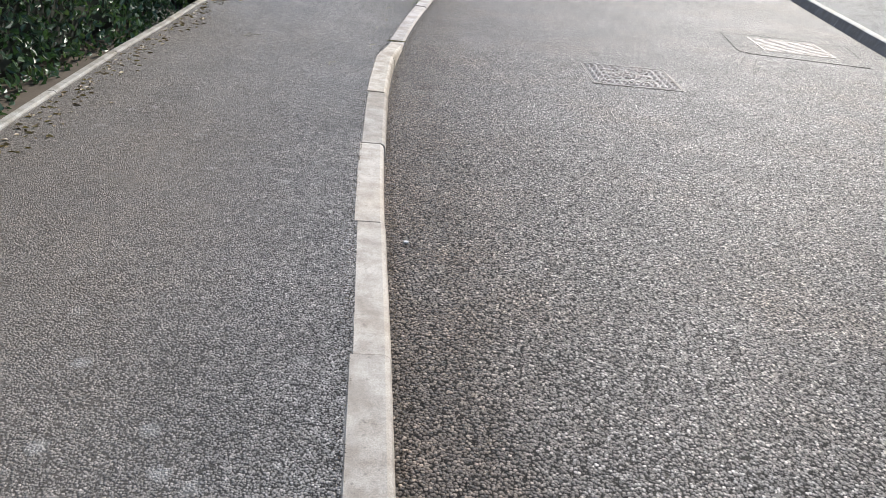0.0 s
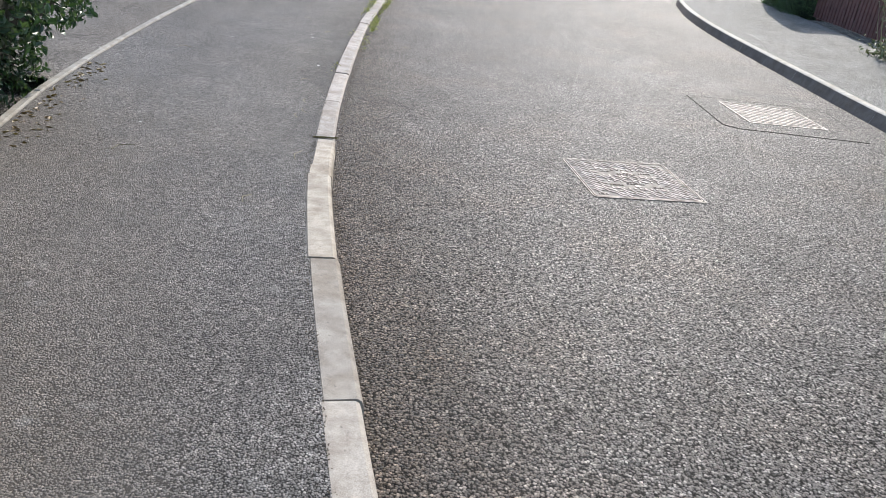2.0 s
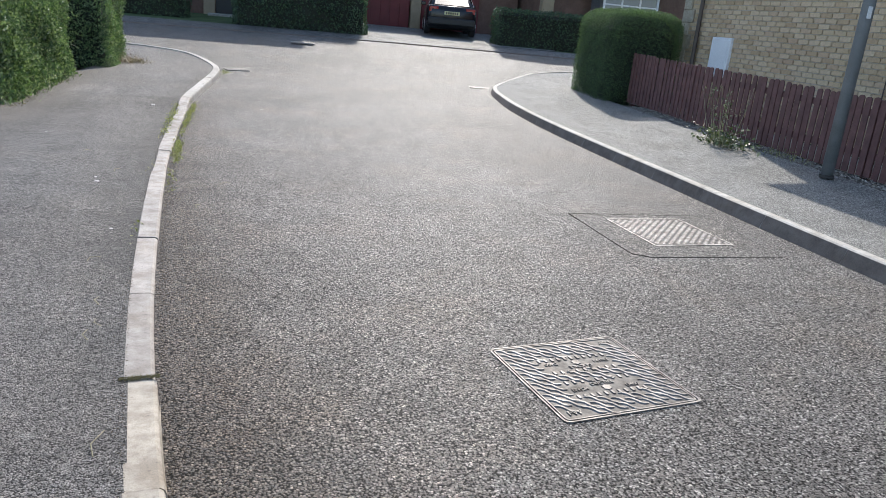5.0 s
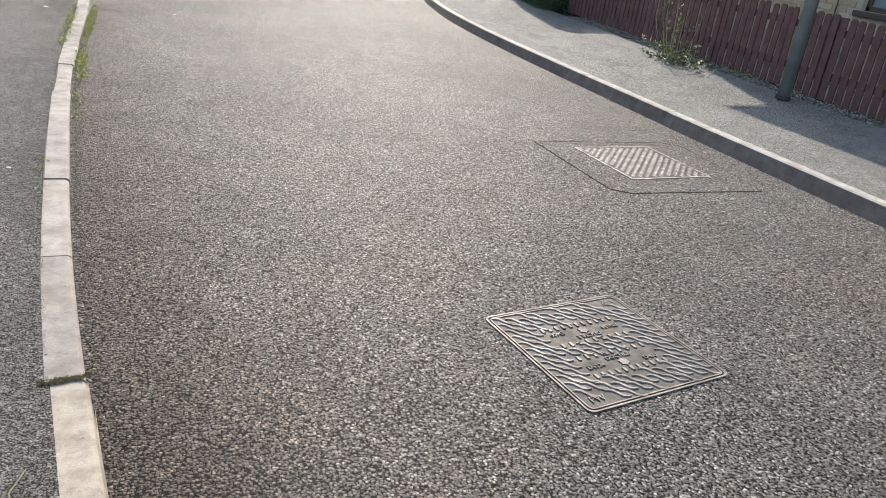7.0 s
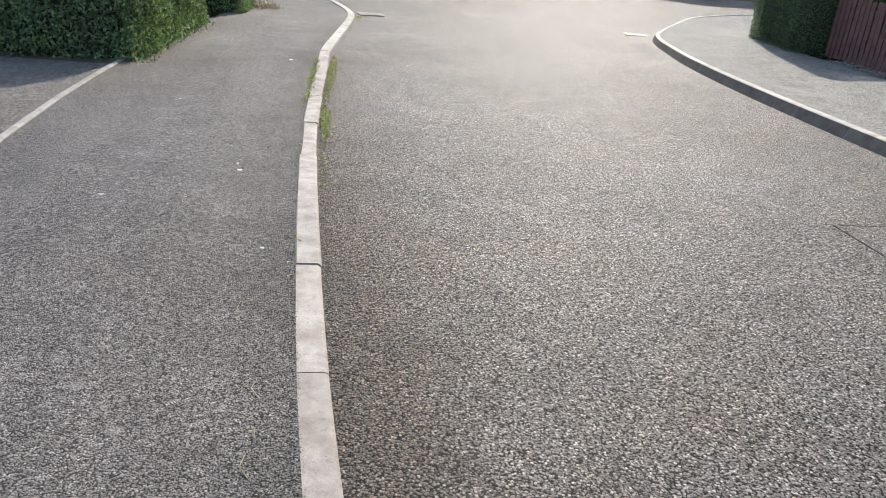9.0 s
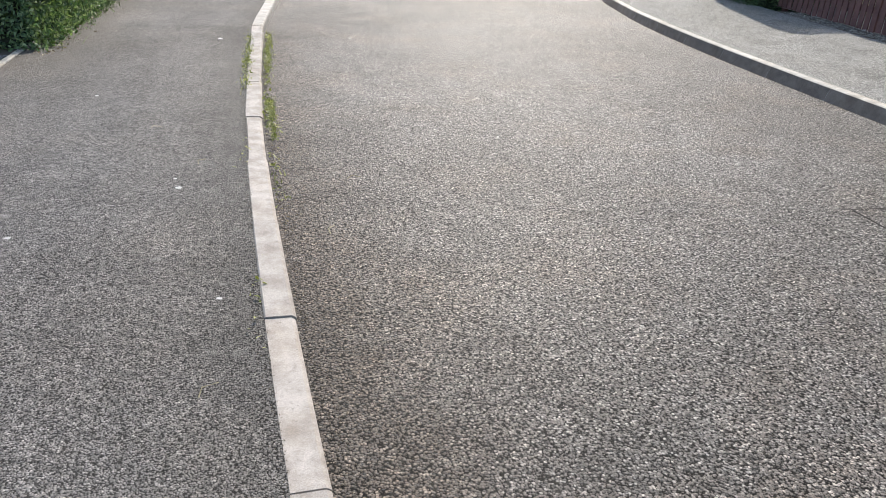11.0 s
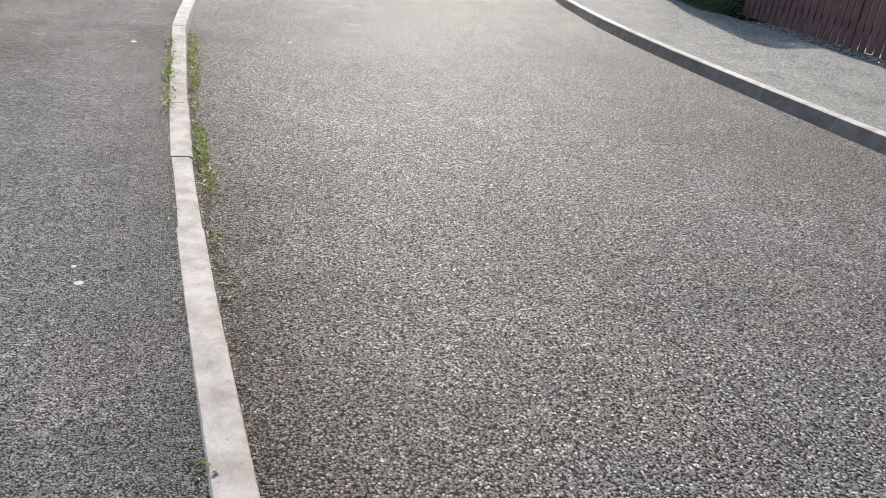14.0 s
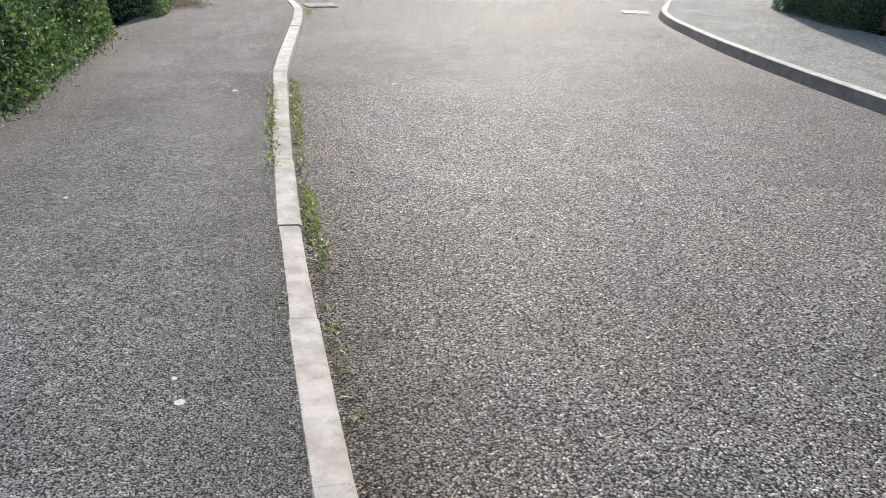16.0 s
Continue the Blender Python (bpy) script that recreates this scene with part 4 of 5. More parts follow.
def tuft(label, at, n, spread, height, leafy, mat=None, stalks=0):
    """A weed: blades, small broad leaves and some stalks."""
    top = tagged(empty("weed", at), label, "weed")
    x, y, z = at
    P = np.stack([rng.normal(0, spread[0], n), rng.normal(0, spread[1], n), np.zeros(n)], 1)
    U = np.stack([rng.normal(0, 0.7, n), rng.normal(0, 0.7, n), rng.uniform(0.4, 1.2, n)], 1)
    v, f = blades(P.tolist(), U.tolist(), (height * rng.uniform(0.4, 1.1, n)).tolist(), 0.0035)
    ob = raw("grass", v, f, mat or M_WEED, top)
    ob["kind"] = "stuff"
    if leafy:
        Q = np.stack([rng.normal(0, spread[0], leafy), rng.normal(0, spread[1], leafy), np.abs(rng.normal(0, height * 0.4, leafy)) + 0.004], 1)
        leaves("leaves", Q, np.tile((0.0, -0.2, 1.0), (leafy, 1)), 0.022 if not stalks else 0.06, mat or M_WEED, top, 0.6, 0.6)
    for k in range(stalks):
        a = rng.uniform(-0.4, 0.4, 2)
        h = rng.uniform(0.5, 0.78)
        part("stalk", tube(bmesh.new(), [(a[0] * 0.4, a[1] * 0.6, 0), (a[0] * 0.8, a[1], h * 0.5), (a[0] * 1.1, a[1] * 1.3, h)], [0.006, 0.004, 0.002], 5), M_STALK, top, "thin pale flower stalk")
        m = 16
        t = rng.uniform(0.5, 1.05, m)
        H = np.stack([a[0] * 1.1 * t + rng.normal(0, 0.03, m), a[1] * 1.3 * t + rng.normal(0, 0.035, m), h * t], 1)
        leaves("seed_head", H, np.tile((0.0, 0.0, 1.0), (m, 1)), 0.036, M_NETTLE if k % 3 else M_STALK, top, 1.0, 0.6)
    return top


tuft("tall flowering weed with broad leaves and seed heads beside the fence", (5.5, 12.1, rise(5.5, 12.1) + 0.12), 120, (0.12, 0.24), 0.26, 260, M_NETTLE, stalks=8)
tuft("low dark weeds under the fence", (5.9, 11.5, rise(5.9, 11.5) + 0.12), 60, (0.08, 0.3), 0.15, 90)
KX = lambda y: np.interp(y, [p[1] for p in LEFT_LINE], [p[0] for p in LEFT_LINE])
for y, off, n, s, h, lf in ((14.15, 0.05, 26, 0.1, 0.07, 40), (13.75, 0.06, 30, 0.12, 0.08, 60), (13.4, 0.05, 30, 0.1, 0.07, 50), (13.0, 0.05, 40, 0.14, 0.07, 70), (12.6, 0.05, 30, 0.13, 0.06, 60),
                            (12.1, 0.04, 22, 0.16, 0.05, 40), (11.35, 0.045, 44, 0.12, 0.07, 90), (11.0, 0.05, 50, 0.14, 0.07, 90), (10.65, 0.06, 30, 0.1, 0.06, 60), (9.95, 0.04, 14, 0.14, 0.04, 14), (9.5, 0.035, 10, 0.12, 0.035, 8)):
    tuft("yellow-green weed growing in the joint between kerb and road", (KX(y) + off, y, 0.003), n, (0.022, s), h, lf)
for y, n, s, h, lf in ((13.75, 22, 0.1, 0.07, 24), (13.3, 40, 0.14, 0.09, 60), (12.75, 40, 0.12, 0.08, 60), (12.3, 34, 0.14, 0.07, 30), (11.9, 20, 0.15, 0.05, 12), (10.2, 8, 0.2, 0.03, 6), (8.4, 8, 0.2, 0.03, 6)):
    tuft("yellow-green weed growing behind the kerb", (KX(y) - 0.135, y, left_height(y)), n, (0.02, s), h, lf)
tuft("green weed at the corner of the kerb", (-0.9, 19.0, 0.003), 40, (0.05, 0.12), 0.1, 60)
for q in range(9):
    y = 12.95 + 0.4 * q
    tuft("low green weed at the foot of the clipped hedge", (-3.1 + rng.uniform(-0.05, 0.05), y, 0.1), 26, (0.07, 0.16), 0.16, 46, M_LEAF if q % 2 else M_NETTLE)
tuft("dry grass at the foot of the corner hedge", (-2.62, 19.0, 0.1), 520, (0.15, 0.24), 0.2, 160, M_LEAF_DRY)


def scatter(name, label, category, pts, size, mat, z):
    P = np.array([(x, y, z(x, y) + 0.004) for x, y in pts])
    ob = leaves(name, P, np.tile((0.0, 0.0, 1.0), (len(P), 1)), size, mat, None, 0.25, 0.5)
    return tagged(ob, label, category, kind="stuff")


def pave_z(x, y):
    k = (KX(y) - 0.12 - x) / 1.85
    return left_height(y) * (1 - ease(k * 2.2)) + 0.075 * ease(k * 2.2) + 0.03 * k - 0.004


EX = lambda y: np.interp(y, [p[1] for p in EDGE_LINE], [p[0] for p in EDGE_LINE])
ys = rng.uniform(0.5, 7.3, 420)
scatter("leaf_litter", "dry brown leaves fallen along the hedge foot", "leaf litter", [(EX(q) + abs(rng.normal(0, 0.09)) + 0.03, q) for q in ys], 0.035, M_LEAF_DRY, pave_z)
ys = rng.uniform(12.6, 14.2, 80)
scatter("leaf_litter", "dry brown leaves fallen under the hedge", "leaf litter", [(EX(q) + abs(rng.normal(0, 0.1)) + 0.08, q) for q in ys], 0.03, M_LEAF_DRY, pave_z)
ys = rng.uniform(14.2, 18.6, 110)
scatter("leaf_litter", "dry brown leaves fallen along the corner hedge", "leaf litter", [(-3.16 + 0.03 * (q - 14.2) + abs(rng.normal(0, 0.1)), q) for q in ys], 0.03, M_LEAF_DRY, lambda x, y: rise(x, y) + 0.095)
ys = rng.uniform(9.0, 13.8, 220)
scatter("grit", "dry leaf crumbs and grit along the kerb", "grit", [(KX(q) + abs(rng.normal(0, 0.035)) + 0.01, q) for q in ys], 0.014, M_LEAF_DRY, lambda x, y: 0.002)


def crumbs(name, label, n, where, size, mat):
    """Loose angular crumbs, each a small squashed octahedron."""
    v, f = [], []
    for k in range(n):
        x, y, z = where()
        a, s = rng.uniform(0, 6.3), size * rng.uniform(0.4, 1.3)
        c, d = math.cos(a) * s, math.sin(a) * s
        i = len(v)
        v += [(x + c, y + d, z), (x - d * 0.7, y + c * 0.7, z), (x - c, y - d, z), (x + d * 0.7, y - c * 0.7, z), (x + c * 0.2, y + d * 0.3, z + s * 0.8), (x, y, z - s * 0.5)]
        for p, q in ((0, 1), (1, 2), (2, 3), (3, 0)):
            f += [(i + p, i + q, i + 4), (i + q, i + p, i + 5)]
    return tagged(raw(name, v, f, mat, None), label, "grit", kind="stuff")


def by_road():
    q = rng.uniform(0.5, 14.5)
    return KX(q) + 0.004 + abs(rng.normal(0, 0.022 + 0.02 * math.sin(q * 2.3) ** 2)), q, 0.003


def by_back():
    q = rng.uniform(0.5, 13.5)
    x = KX(q) - 0.118 - abs(rng.normal(0, 0.016 + 0.02 * math.sin(q * 1.7) ** 2))
    return x, q, pave_z(x, q) + 0.003


crumbs("grit", "brown grit and crumbs gathered along the kerb foot", 3600, by_road, 0.0036, M_GRIT)
def in_joint():
    f = rng.uniform(-0.05, 1.1)
    x = -0.97 - 0.127 * f
    return x, 6.41 + rng.normal(0, 0.008) - 0.015 * f, left_height(6.4) + 0.002


crumbs("grit", "dry moss and crumbs filling an open kerb joint", 420, in_joint, 0.0042, M_MOSS)
crumbs("grit", "dark grit gathered behind the kerb", 1900, by_back, 0.003, M_GRIT)


def twig(x, y, ln, ang, z):
    c, s = math.cos(ang), math.sin(ang)
    ob = part("twig", tube(bmesh.new(), [(0, 0, 0.004), (ln * 0.4 * c - 0.02 * s, ln * 0.4 * s + 0.02 * c, 0.012), (ln * c, ln * s, 0.005)], [0.0025, 0.0022, 0.0015], 5), M_STALK)
    ob.location = (x, y, z)
    return tagged(ob, "thin dry pale twig lying on the tarmac", "twig")


for x, y, ln, an in ((-1.95, 10.55, 0.07, 0.5), (-1.62, 9.95, 0.09, 1.2), (-1.25, 6.9, 0.09, 2.0), (-1.2, 5.1, 0.1, 1.4), (-1.3, 7.15, 0.1, 1.7), (-2.0, 5.6, 0.12, 0.9), (-2.55, 8.2, 0.1, 0.4), (-1.1, 5.78, 0.15, 1.5), (-1.28, 6.75, 0.11, 1.75), (-1.45, 7.75, 0.09, 0.9)):
    twig(x, y, ln, an, pave_z(x, y))
for x, y, ln, an in ((-0.95, 9.0, 0.1, 1.3), (-0.8, 9.75, 0.08, 0.2), (-1.08, 7.0, 0.12, 1.6)):
    twig(x, y, ln, an, 0.003)


def spot(x, y, r, z, label="small white dried splash on the tarmac"):
    q = random.Random(int(x * 1000 + y * 77))
    out = [(r * q.uniform(0.6, 1.15) * math.cos(a), r * q.uniform(0.5, 1.0) * math.sin(a)) for a in (2 * math.pi * k / 9 for k in range(9))]
    ob = part("splash", slab(out, -0.004, 0.0015), M_DROPPING)
    ob.location = (x, y, z + 0.002)
    return tagged(ob, label, "splash")


for x, y, r in ((-1.423, 8.39, 0.013), (-1.69, 9.556, 0.022), (-1.718, 9.69, 0.012), (-1.7, 13.75, 0.03), (-2.05, 6.1, 0.01), (-2.3, 8.9, 0.014), (-1.6, 6.9, 0.012), (-2.4, 11.3, 0.015)):
    spot(x, y, r, pave_z(x, y))
for x, y, r in ((-0.18, 1.9, 0.011), (-0.2, 2.9, 0.012), (1.2, 12.0, 0.012), (-0.35, 14.2, 0.02), (0.3, 10.5, 0.01)):
    spot(x, y, r, 0.004)


# ---- the house behind the fence ----
house = tagged(empty("house", (0.05, 0.0, 0.08)), "two-storey buff brick house with pale stone quoins", "house")
WX, Y0, Y1, EAVE = 7.2, -3.0, 16.35, 5.2
WIN = (9.8, 11.12, 0.98, 2.1)
for lo, hi in (((WX + 0.012, Y0, 0.0), (WX + 0.3, WIN[0], EAVE)), ((WX + 0.012, WIN[1], 0.0), (WX + 0.3, Y1 - 0.02, EAVE)), ((WX + 0.012, WIN[0], 0.0), (WX + 0.3, WIN[1], WIN[2])), ((WX + 0.012, WIN[0], WIN[3]), (WX + 0.3, WIN[1], EAVE))):
    part("wall", boxed(lo, hi), M_MORTAR, house)
part("wall", boxed((WX + 0.3, Y1 - 0.3, 0.0), (15.0, Y1 - 0.02, EAVE)), M_FAR_BRICK, house)
part("wall", boxed((WX + 0.3, Y0, 0.0), (15.0, Y0 + 0.3, EAVE)), M_FAR_BRICK, house)
part("wall", boxed((14.7, Y0 + 0.3, 0.0), (15.0, Y1 - 0.3, EAVE)), M_FAR_BRICK, house)
bm = bmesh.new()
loft(bm, [[(WX - 0.42, yy, EAVE - 0.02), (11.1, yy, EAVE + 2.6), (15.3, yy, EAVE - 0.02), (15.3, yy, EAVE - 0.14), (WX - 0.42, yy, EAVE - 0.14)] for yy in (Y0 - 0.2, Y1 + 0.2)])
part("roof", bm, M_TILE, house)
part("gutter", boxed((WX - 0.5, Y0 - 0.2, EAVE - 0.16), (WX - 0.42, Y1 + 0.2, EAVE - 0.06), 0.02), M_PIPE, house)
part("downpipe", tube(bmesh.new(), [(WX - 0.07, 15.72, 0.05), (WX - 0.07, 15.72, 4.9), (WX - 0.42, 15.72, 5.06)], [0.036, 0.036, 0.036], 10), M_PIPE, house)
for k in range(22):
    ln = 0.34 if k % 2 else 0.24
    z = 0.06 + 0.228 * k
    part("quoin", boxed((WX - 0.022, Y1 - ln, z), (WX + 0.25, Y1 + 0.01, z + 0.222), 0.008), M_STONE, house)
meter = part("meter_box", boxed((WX - 0.05, 14.74, 0.8), (WX + 0.02, 15.27, 1.45), 0.012), M_WHITE, house, "white plastic meter box")
part("meter_door", boxed((WX - 0.062, 14.78, 0.84), (WX - 0.048, 15.23, 1.41), 0.006), M_WHITE, meter)
win = part("window", boxed((WX + 0.14, WIN[0], WIN[2]), (WX + 0.2, WIN[1], WIN[3])), M_INSIDE, house, "window with a dim room behind")
part("pane", boxed((WX + 0.115, WIN[0] + 0.05, WIN[2] + 0.05), (WX + 0.122, WIN[1] - 0.05, WIN[3] - 0.05)), M_GLASS, win)
for lo, hi in (((WIN[0], WIN[2]), (WIN[0] + 0.06, WIN[3])), ((WIN[1] - 0.06, WIN[2]), (WIN[1], WIN[3])), ((WIN[0], WIN[2]), (WIN[1], WIN[2] + 0.06)), ((WIN[0], WIN[3] - 0.06), (WIN[1], WIN[3]))):
    part("frame", boxed((WX + 0.08, lo[0], lo[1]), (WX + 0.14, hi[0], hi[1]), 0.006), M_PIPE, win, "dark brown window frame")
part("sill", boxed((WX - 0.05, WIN[0] - 0.06, WIN[2] - 0.07), (WX + 0.13, WIN[1] + 0.06, WIN[2] - 0.004), 0.008), M_PIPE, win)
part("gas_pipe", tube(bmesh.new(), [(WX - 0.02, 11.45, 0.1), (WX - 0.02, 11.45, 3.2)], [0.009, 0.009], 6), M_PIPE, house, "thin dark cable down the wall")

# ---- houses across the junction ----
def far_window(parent, x0, x1, z0, z1, y, bars):
    w = part("window", boxed((x0, y, z0), (x1, y + 0.05, z1)), M_INSIDE, parent)
    part("pane", boxed((x0 + 0.04, y - 0.012, z0 + 0.04), (x1 - 0.04, y - 0.004, z1 - 0.04)), M_GLASS, w)
    part("frame", boxed((x0 - 0.02, y - 0.05, z0 - 0.02), (x0 + 0.07, y - 0.014, z1 + 0.02), 0.006), M_WHITE, w, "white window frame")
    part("frame", boxed((x1 - 0.07, y - 0.05, z0 - 0.02), (x1 + 0.02, y - 0.014, z1 + 0.02), 0.006), M_WHITE, w, "white window frame")
    part("frame", boxed((x0 + 0.072, y - 0.05, z1 - 0.06), (x1 - 0.072, y - 0.014, z1 + 0.02), 0.006), M_WHITE, w, "white window frame")
    part("sill", boxed((x0 + 0.072, y - 0.08, z0 - 0.06), (x1 - 0.072, y - 0.014, z0 + 0.03), 0.006), M_WHITE, w, "white window sill")
    for k in range(1, bars):
        x = x0 + (x1 - x0) * k / bars
        part("mullion", boxed((x - 0.035, y - 0.045, z0 + 0.035), (x + 0.035, y - 0.014, z1 - 0.065), 0.005), M_WHITE, w)
    part("transom", boxed((x0 + 0.075, y - 0.04, z0 + 0.28), (x1 - 0.075, y - 0.015, z0 + 0.33), 0.004), M_WHITE, w)


def far_house(label, x0, x1, y, wall_mat, eave, ridge):
    top = tagged(empty("house"), label, "house")
    part("wall", boxed((x0, y, 0.3), (x1, y + 7.5, eave)), wall_mat, top)
    part("roof", loft(bmesh.new(), [[(xx, y - 0.35, eave - 0.05), (xx, y + 3.7, ridge), (xx, y + 7.9, eave - 0.05), (xx, y + 7.9, eave - 0.2), (xx, y - 0.35, eave - 0.2)] for xx in (x0 - 0.2, x1 + 0.2)]), M_TILE, top)
    return top


fh = far_house("brick house with a tan porch in shade across the junction", -9.0, 3.0, 31.0, M_FAR_BRICK, 5.6, 8.2)
fh.location.z = 0.17
far_window(fh, 0.55, 2.2, 2.0, 3.1, 30.95, 2)
door = part("door", boxed((-1.35, 30.9, 0.65), (-0.45, 30.99, 2.75), 0.01), M_BLACK, fh, "dark front door")
part("door_frame", boxed((-1.75, 30.86, 0.6), (-1.38, 30.985, 2.85), 0.01), M_TAN, door, "tan pillar beside the door")
part("step", boxed((-1.6, 30.2, 0.5), (-0.2, 30.9, 0.66), 0.02), M_EDGE, fh)
garage = tagged(empty("garage", (0, 0, 0.17)), "brick garage with two dark red doors", "garage")
part("wall", boxed((3.2, 33.3, 0.4), (10.2, 38.0, 3.6)), M_FAR_BRICK, garage)
part("pillar", boxed((5.78, 33.02, 0.5), (6.18, 33.296, 3.0), 0.01), M_TAN, garage, "tan brick pillar between the doors")
part("lintel", boxed((3.3, 33.03, 2.8), (9.2, 33.295, 3.6), 0.01), M_FAR_BRICK, garage)
for x0, x1 in ((3.42, 5.74), (6.22, 8.54)):
    d = part("door", boxed((x0, 33.12, 0.62), (x1, 33.27, 2.78), 0.01), M_RED, garage, "dark red panelled up-and-over door")
    for k in range(6):
        x = x0 + 0.08 + k * (x1 - x0 - 0.1) / 6
        part("panel", boxed((x, 33.1, 0.7), (x + 0.33, 33.118, 2.7), 0.006), M_RED, d)
part("roof", loft(bmesh.new(), [[(xx, 32.8, 3.6), (xx, 35.6, 5.2), (xx, 38.4, 3.6), (xx, 38.4, 3.5), (xx, 32.8, 3.5)] for xx in (3.0, 10.4)]), M_TILE, garage)
fr = far_house("brown brick house with a white bay window across the junction", 10.4, 24.0, 31.5, M_FAR_BRICK, 5.6, 8.4)
fr.location.z = 0.17
part("bay", boxed((12.5, 30.4, 0.4), (15.1, 31.48, 1.86), 0.01), M_FAR_BRICK, fr, "brick base of the bay")
part("bay_roof", loft(bmesh.new(), [[(12.0, 30.2, 2.8), (15.6, 30.2, 2.8), (15.3, 31.48, 3.6), (12.3, 31.48, 3.6)], [(12.0, 30.2, 2.73), (15.6, 30.2, 2.73), (15.6, 31.48, 2.73), (12.0, 31.48, 2.73)]]), M_TILE, fr, "dark tiled bay roof")
part("bay_back", boxed((12.55, 30.72, 1.87), (15.05, 31.48, 2.72)), M_INSIDE, fr)
far_window(fr, 12.65, 14.95, 1.93, 2.7, 30.66, 3)
part("pillar", boxed((10.42, 31.2, 0.4), (10.9, 31.48, 4.2), 0.01), M_TAN, fr, "pale brick pier")
for label, x0, x1, y, e in (("brick house further along the side street", -30.0, -11.0, 31.5, 5.6), ("brick house further along the side street", 26.0, 42.0, 31.5, 5.6)):
    h2 = far_house(label, x0, x1, y, M_FAR_BRICK, e, e + 2.6)
    far_window(h2, x0 + 3, x0 + 5, 1.6, 2.8, y - 0.05, 2)


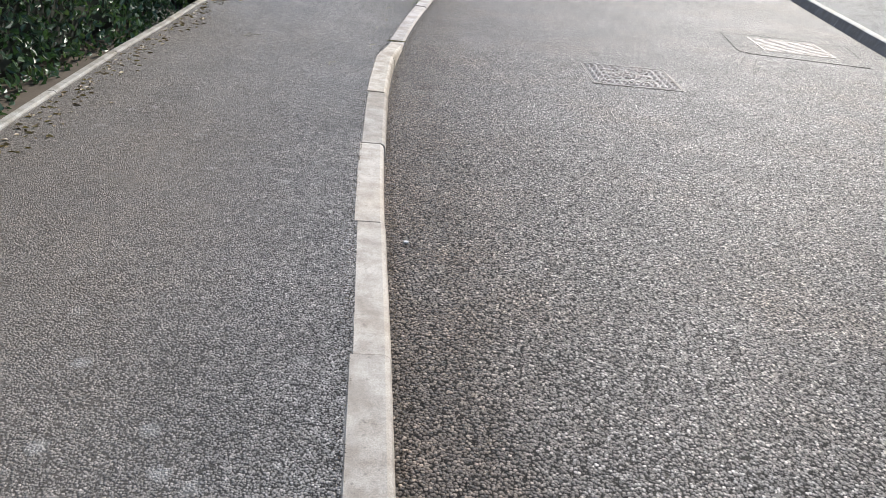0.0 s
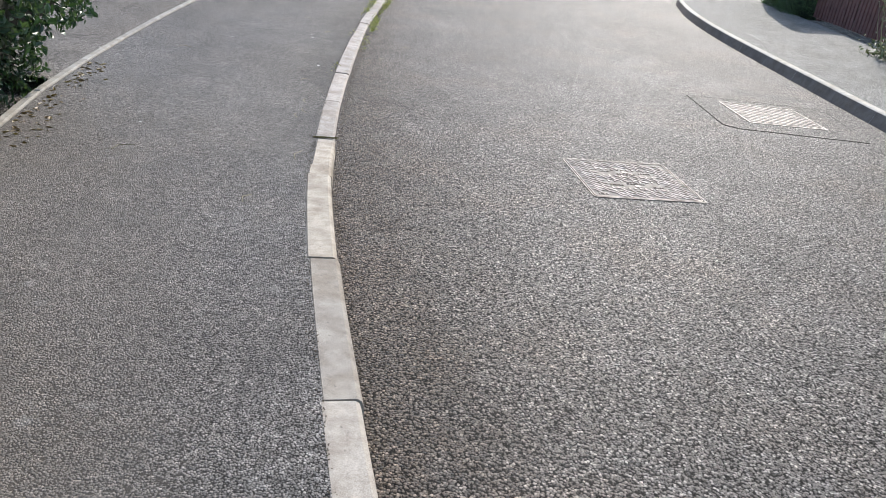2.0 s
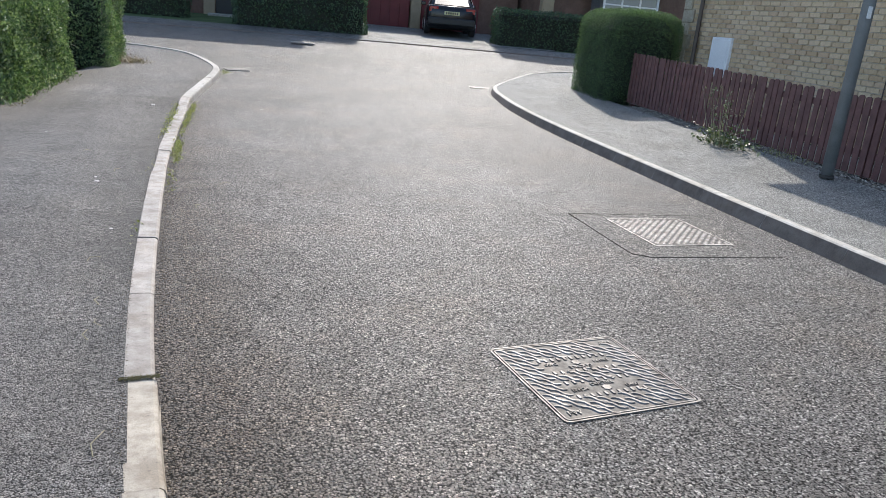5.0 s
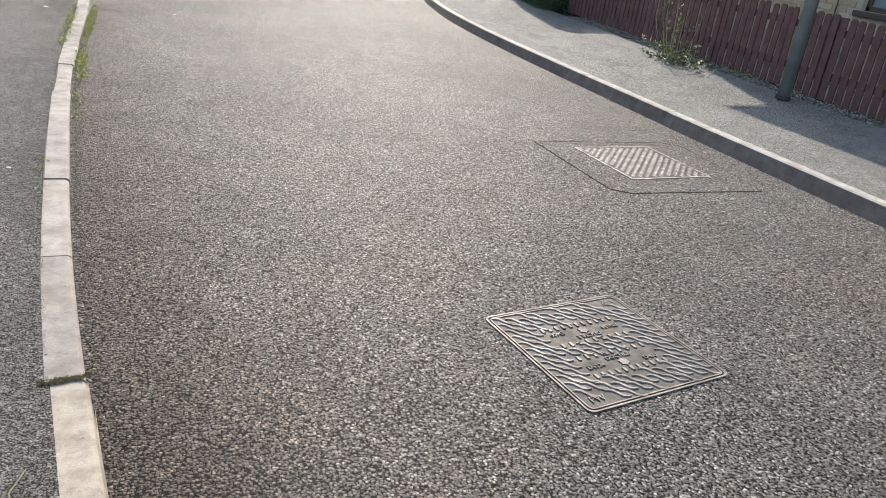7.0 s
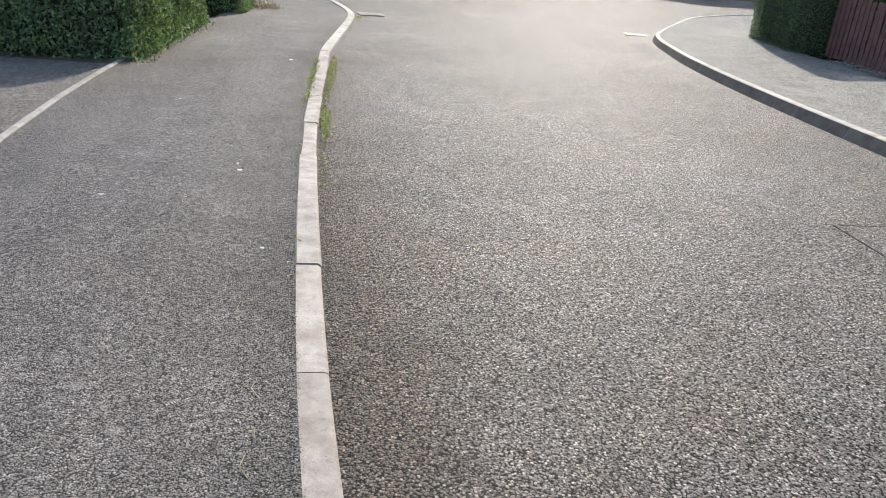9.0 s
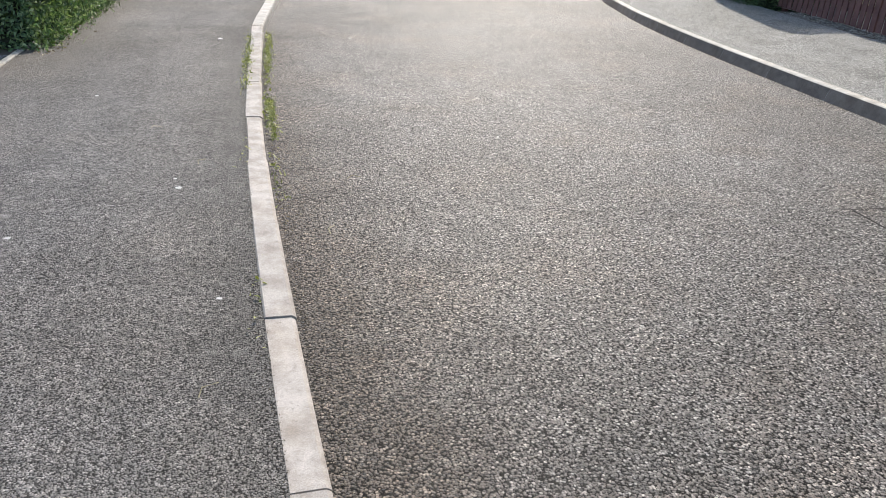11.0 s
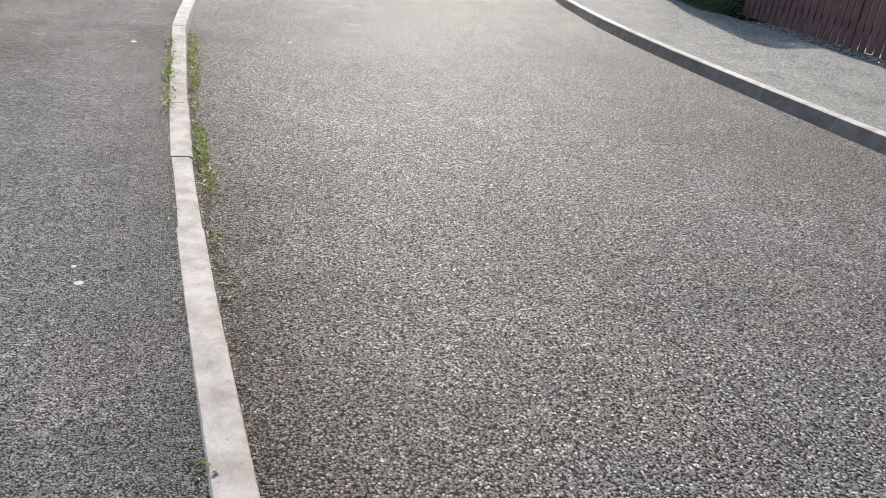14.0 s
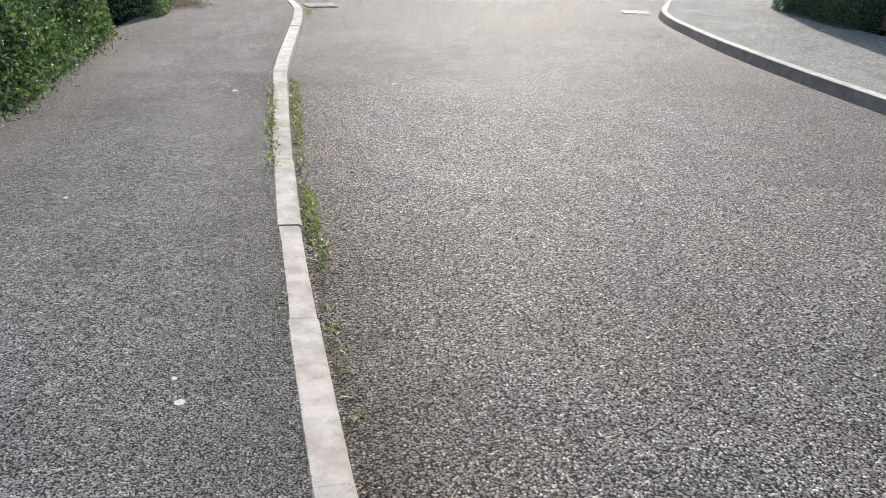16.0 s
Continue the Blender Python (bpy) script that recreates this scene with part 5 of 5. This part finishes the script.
# ---- parked car ----
def build_car():
    car = tagged(empty("car"), "black parked saloon on the driveway, rear window glinting", "car")
    L, W = 4.2, 1.74
    # stations along the length: y, half width, floor, waist height
    st = [(-2.1, 0.70, 0.36, 0.80), (-2.05, 0.80, 0.28, 0.94), (-1.7, 0.86, 0.2, 0.98), (-0.6, 0.87, 0.18, 0.96), (0.8, 0.87, 0.18, 0.94), (1.6, 0.84, 0.22, 0.84), (2.0, 0.74, 0.3, 0.7), (2.1, 0.6, 0.36, 0.6)]
    rows = []
    for y, w, zf, zt in st:
        rows.append([(-w * 0.92, y, zf), (-w, y, zf + 0.16), (-w, y, zt - 0.14), (-w * 0.93, y, zt), (w * 0.93, y, zt), (w, y, zt - 0.14), (w, y, zf + 0.16), (w * 0.92, y, zf)])
    body = part("body", loft(bmesh.new(), rows), M_CAR, car, "glossy black bodywork", True)
    cab = [(-1.72, 0.74, 0.94, 0.96), (-0.72, 0.64, 0.95, 1.36), (-0.3, 0.62, 0.95, 1.43), (0.25, 0.62, 0.95, 1.42), (0.7, 0.66, 0.94, 1.25), (1.15, 0.74, 0.9, 0.92)]
    rows = [[(-0.8, y, z0), (-w, y, z1 - 0.03), (-w + 0.07, y, z1), (w - 0.07, y, z1), (w, y, z1 - 0.03), (0.8, y, z0)] for y, w, z0, z1 in cab]
    part("cabin", loft(bmesh.new(), rows), M_CAR, car, "black roof and pillars", True)
    g = bmesh.new()
    loft(g, [[(-0.6, -1.66, 1.0), (0.6, -1.66, 1.0), (0.6, -1.62, 0.99), (-0.6, -1.62, 0.99)], [(-0.52, -0.76, 1.37), (0.52, -0.76, 1.37), (0.52, -0.74, 1.35), (-0.52, -0.74, 1.35)]])
    part("rear_window", g, M_CARGLASS, car, "sloping rear window")
    for s in (-1, 1):
        part("side_window", loft(bmesh.new(), [[(s * 0.79, -1.3, 1.0), (s * 0.685, -0.75, 1.31), (s * 0.67, -0.75, 1.31), (s * 0.77, -1.3, 1.0)], [(s * 0.79, 0.7, 1.0), (s * 0.685, 0.3, 1.33), (s * 0.67, 0.3, 1.33), (s * 0.77, 0.7, 1.0)]]), M_CARGLASS, car)
        part("tail_light", boxed((s * 0.62 - 0.16, -2.085, 0.74), (s * 0.62 + 0.16, -2.03, 0.92), 0.02), M_LAMP_RED, car, "red tail light")
        part("door_mirror", boxed((s * 0.92 - 0.09, 0.62, 0.96), (s * 0.92 + 0.09, 0.74, 1.08), 0.02), M_CAR, car)
        for y in (-1.3, 1.3):
            w = part("wheel", tube(bmesh.new(), [(s * 0.68, y, 0.31), (s * 0.7, y, 0.31), (s * 0.86, y, 0.31), (s * 0.88, y, 0.31)], [0.27, 0.31, 0.31, 0.27], 20), M_TYRE, car, "black tyre")
            part("rim", tube(bmesh.new(), [(s * 0.87, y, 0.31), (s * 0.895, y, 0.31)], [0.2, 0.18], 14), M_CHROME, w, "grey alloy rim")
    part("bumper", boxed((-0.8, -2.16, 0.34), (0.8, -1.98, 0.58), 0.04), M_BLACK, car, "dark plastic rear bumper")
    plate = part("number_plate", boxed((-0.26, -2.12, 0.68), (0.26, -2.09, 0.79), 0.004), M_PLATE, car, "yellow rear number plate")
    for k in range(6):
        part("bar", boxed((-0.21 + 0.073 * k, -2.126, 0.7), (-0.165 + 0.073 * k, -2.1205, 0.77)), M_BLACK, plate)
    return car


car = build_car()
car.matrix_world = pose(6.75, 31.0, rise(7, 31) + 0.075, 0, 0, -12)


# ---- bricks of the house wall ----
def brick_faces(v, f, y0, y1, z0, z1, x, d):
    k = len(v)
    e = 0.004
    v += [(x + d, y0, z0), (x + d, y1, z0), (x + d, y1, z1), (x + d, y0, z1), (x, y0 + e, z0 + e), (x, y1 - e, z0 + e), (x, y1 - e, z1 - e), (x, y0 + e, z1 - e)]
    f += [(k + 4, k + 7, k + 6, k + 5), (k, k + 4, k + 5, k + 1), (k + 1, k + 5, k + 6, k + 2), (k + 2, k + 6, k + 7, k + 3), (k + 3, k + 7, k + 4, k)]


bricks = part("brickwork", boxed((WX + 0.014, 4.0, 0.02), (WX + 0.03, 4.2, 0.1)), M_MORTAR, house)
br = random.Random(21)
rest_v, rest_f, made = [], [], 0
course = 0
z = 0.1
while z < EAVE - 0.2:
    y = 4.0 + (0.1125 if course % 2 else 0)
    stop = Y1 - (0.345 if int((z - 0.06) / 0.228) % 2 else 0.245)
    while y < stop:
        a, b = y, min(y + 0.215, stop)
        hit_win = b > WIN[0] - 0.01 and a < WIN[1] + 0.01 and z + 0.065 > WIN[2] - 0.07 and z < WIN[3]
        if b - a > 0.05 and not hit_win:
            x = WX + br.uniform(-0.002, 0.002)
            if made < 300 and 12.2 < a < 15.9 and 0.95 < z < 2.6:
                v, f = [], []
                brick_faces(v, f, a, b, z, z + 0.065, x, 0.02)
                raw("brick", v, f, M_BRICK, bricks)
                made += 1
            else:
                brick_faces(rest_v, rest_f, a, b, z, z + 0.065, x, 0.02)
        y += 0.225
    z += 0.075
    course += 1
tagged(raw("brick_field", rest_v, rest_f, M_BRICK, house), kind="stuff")
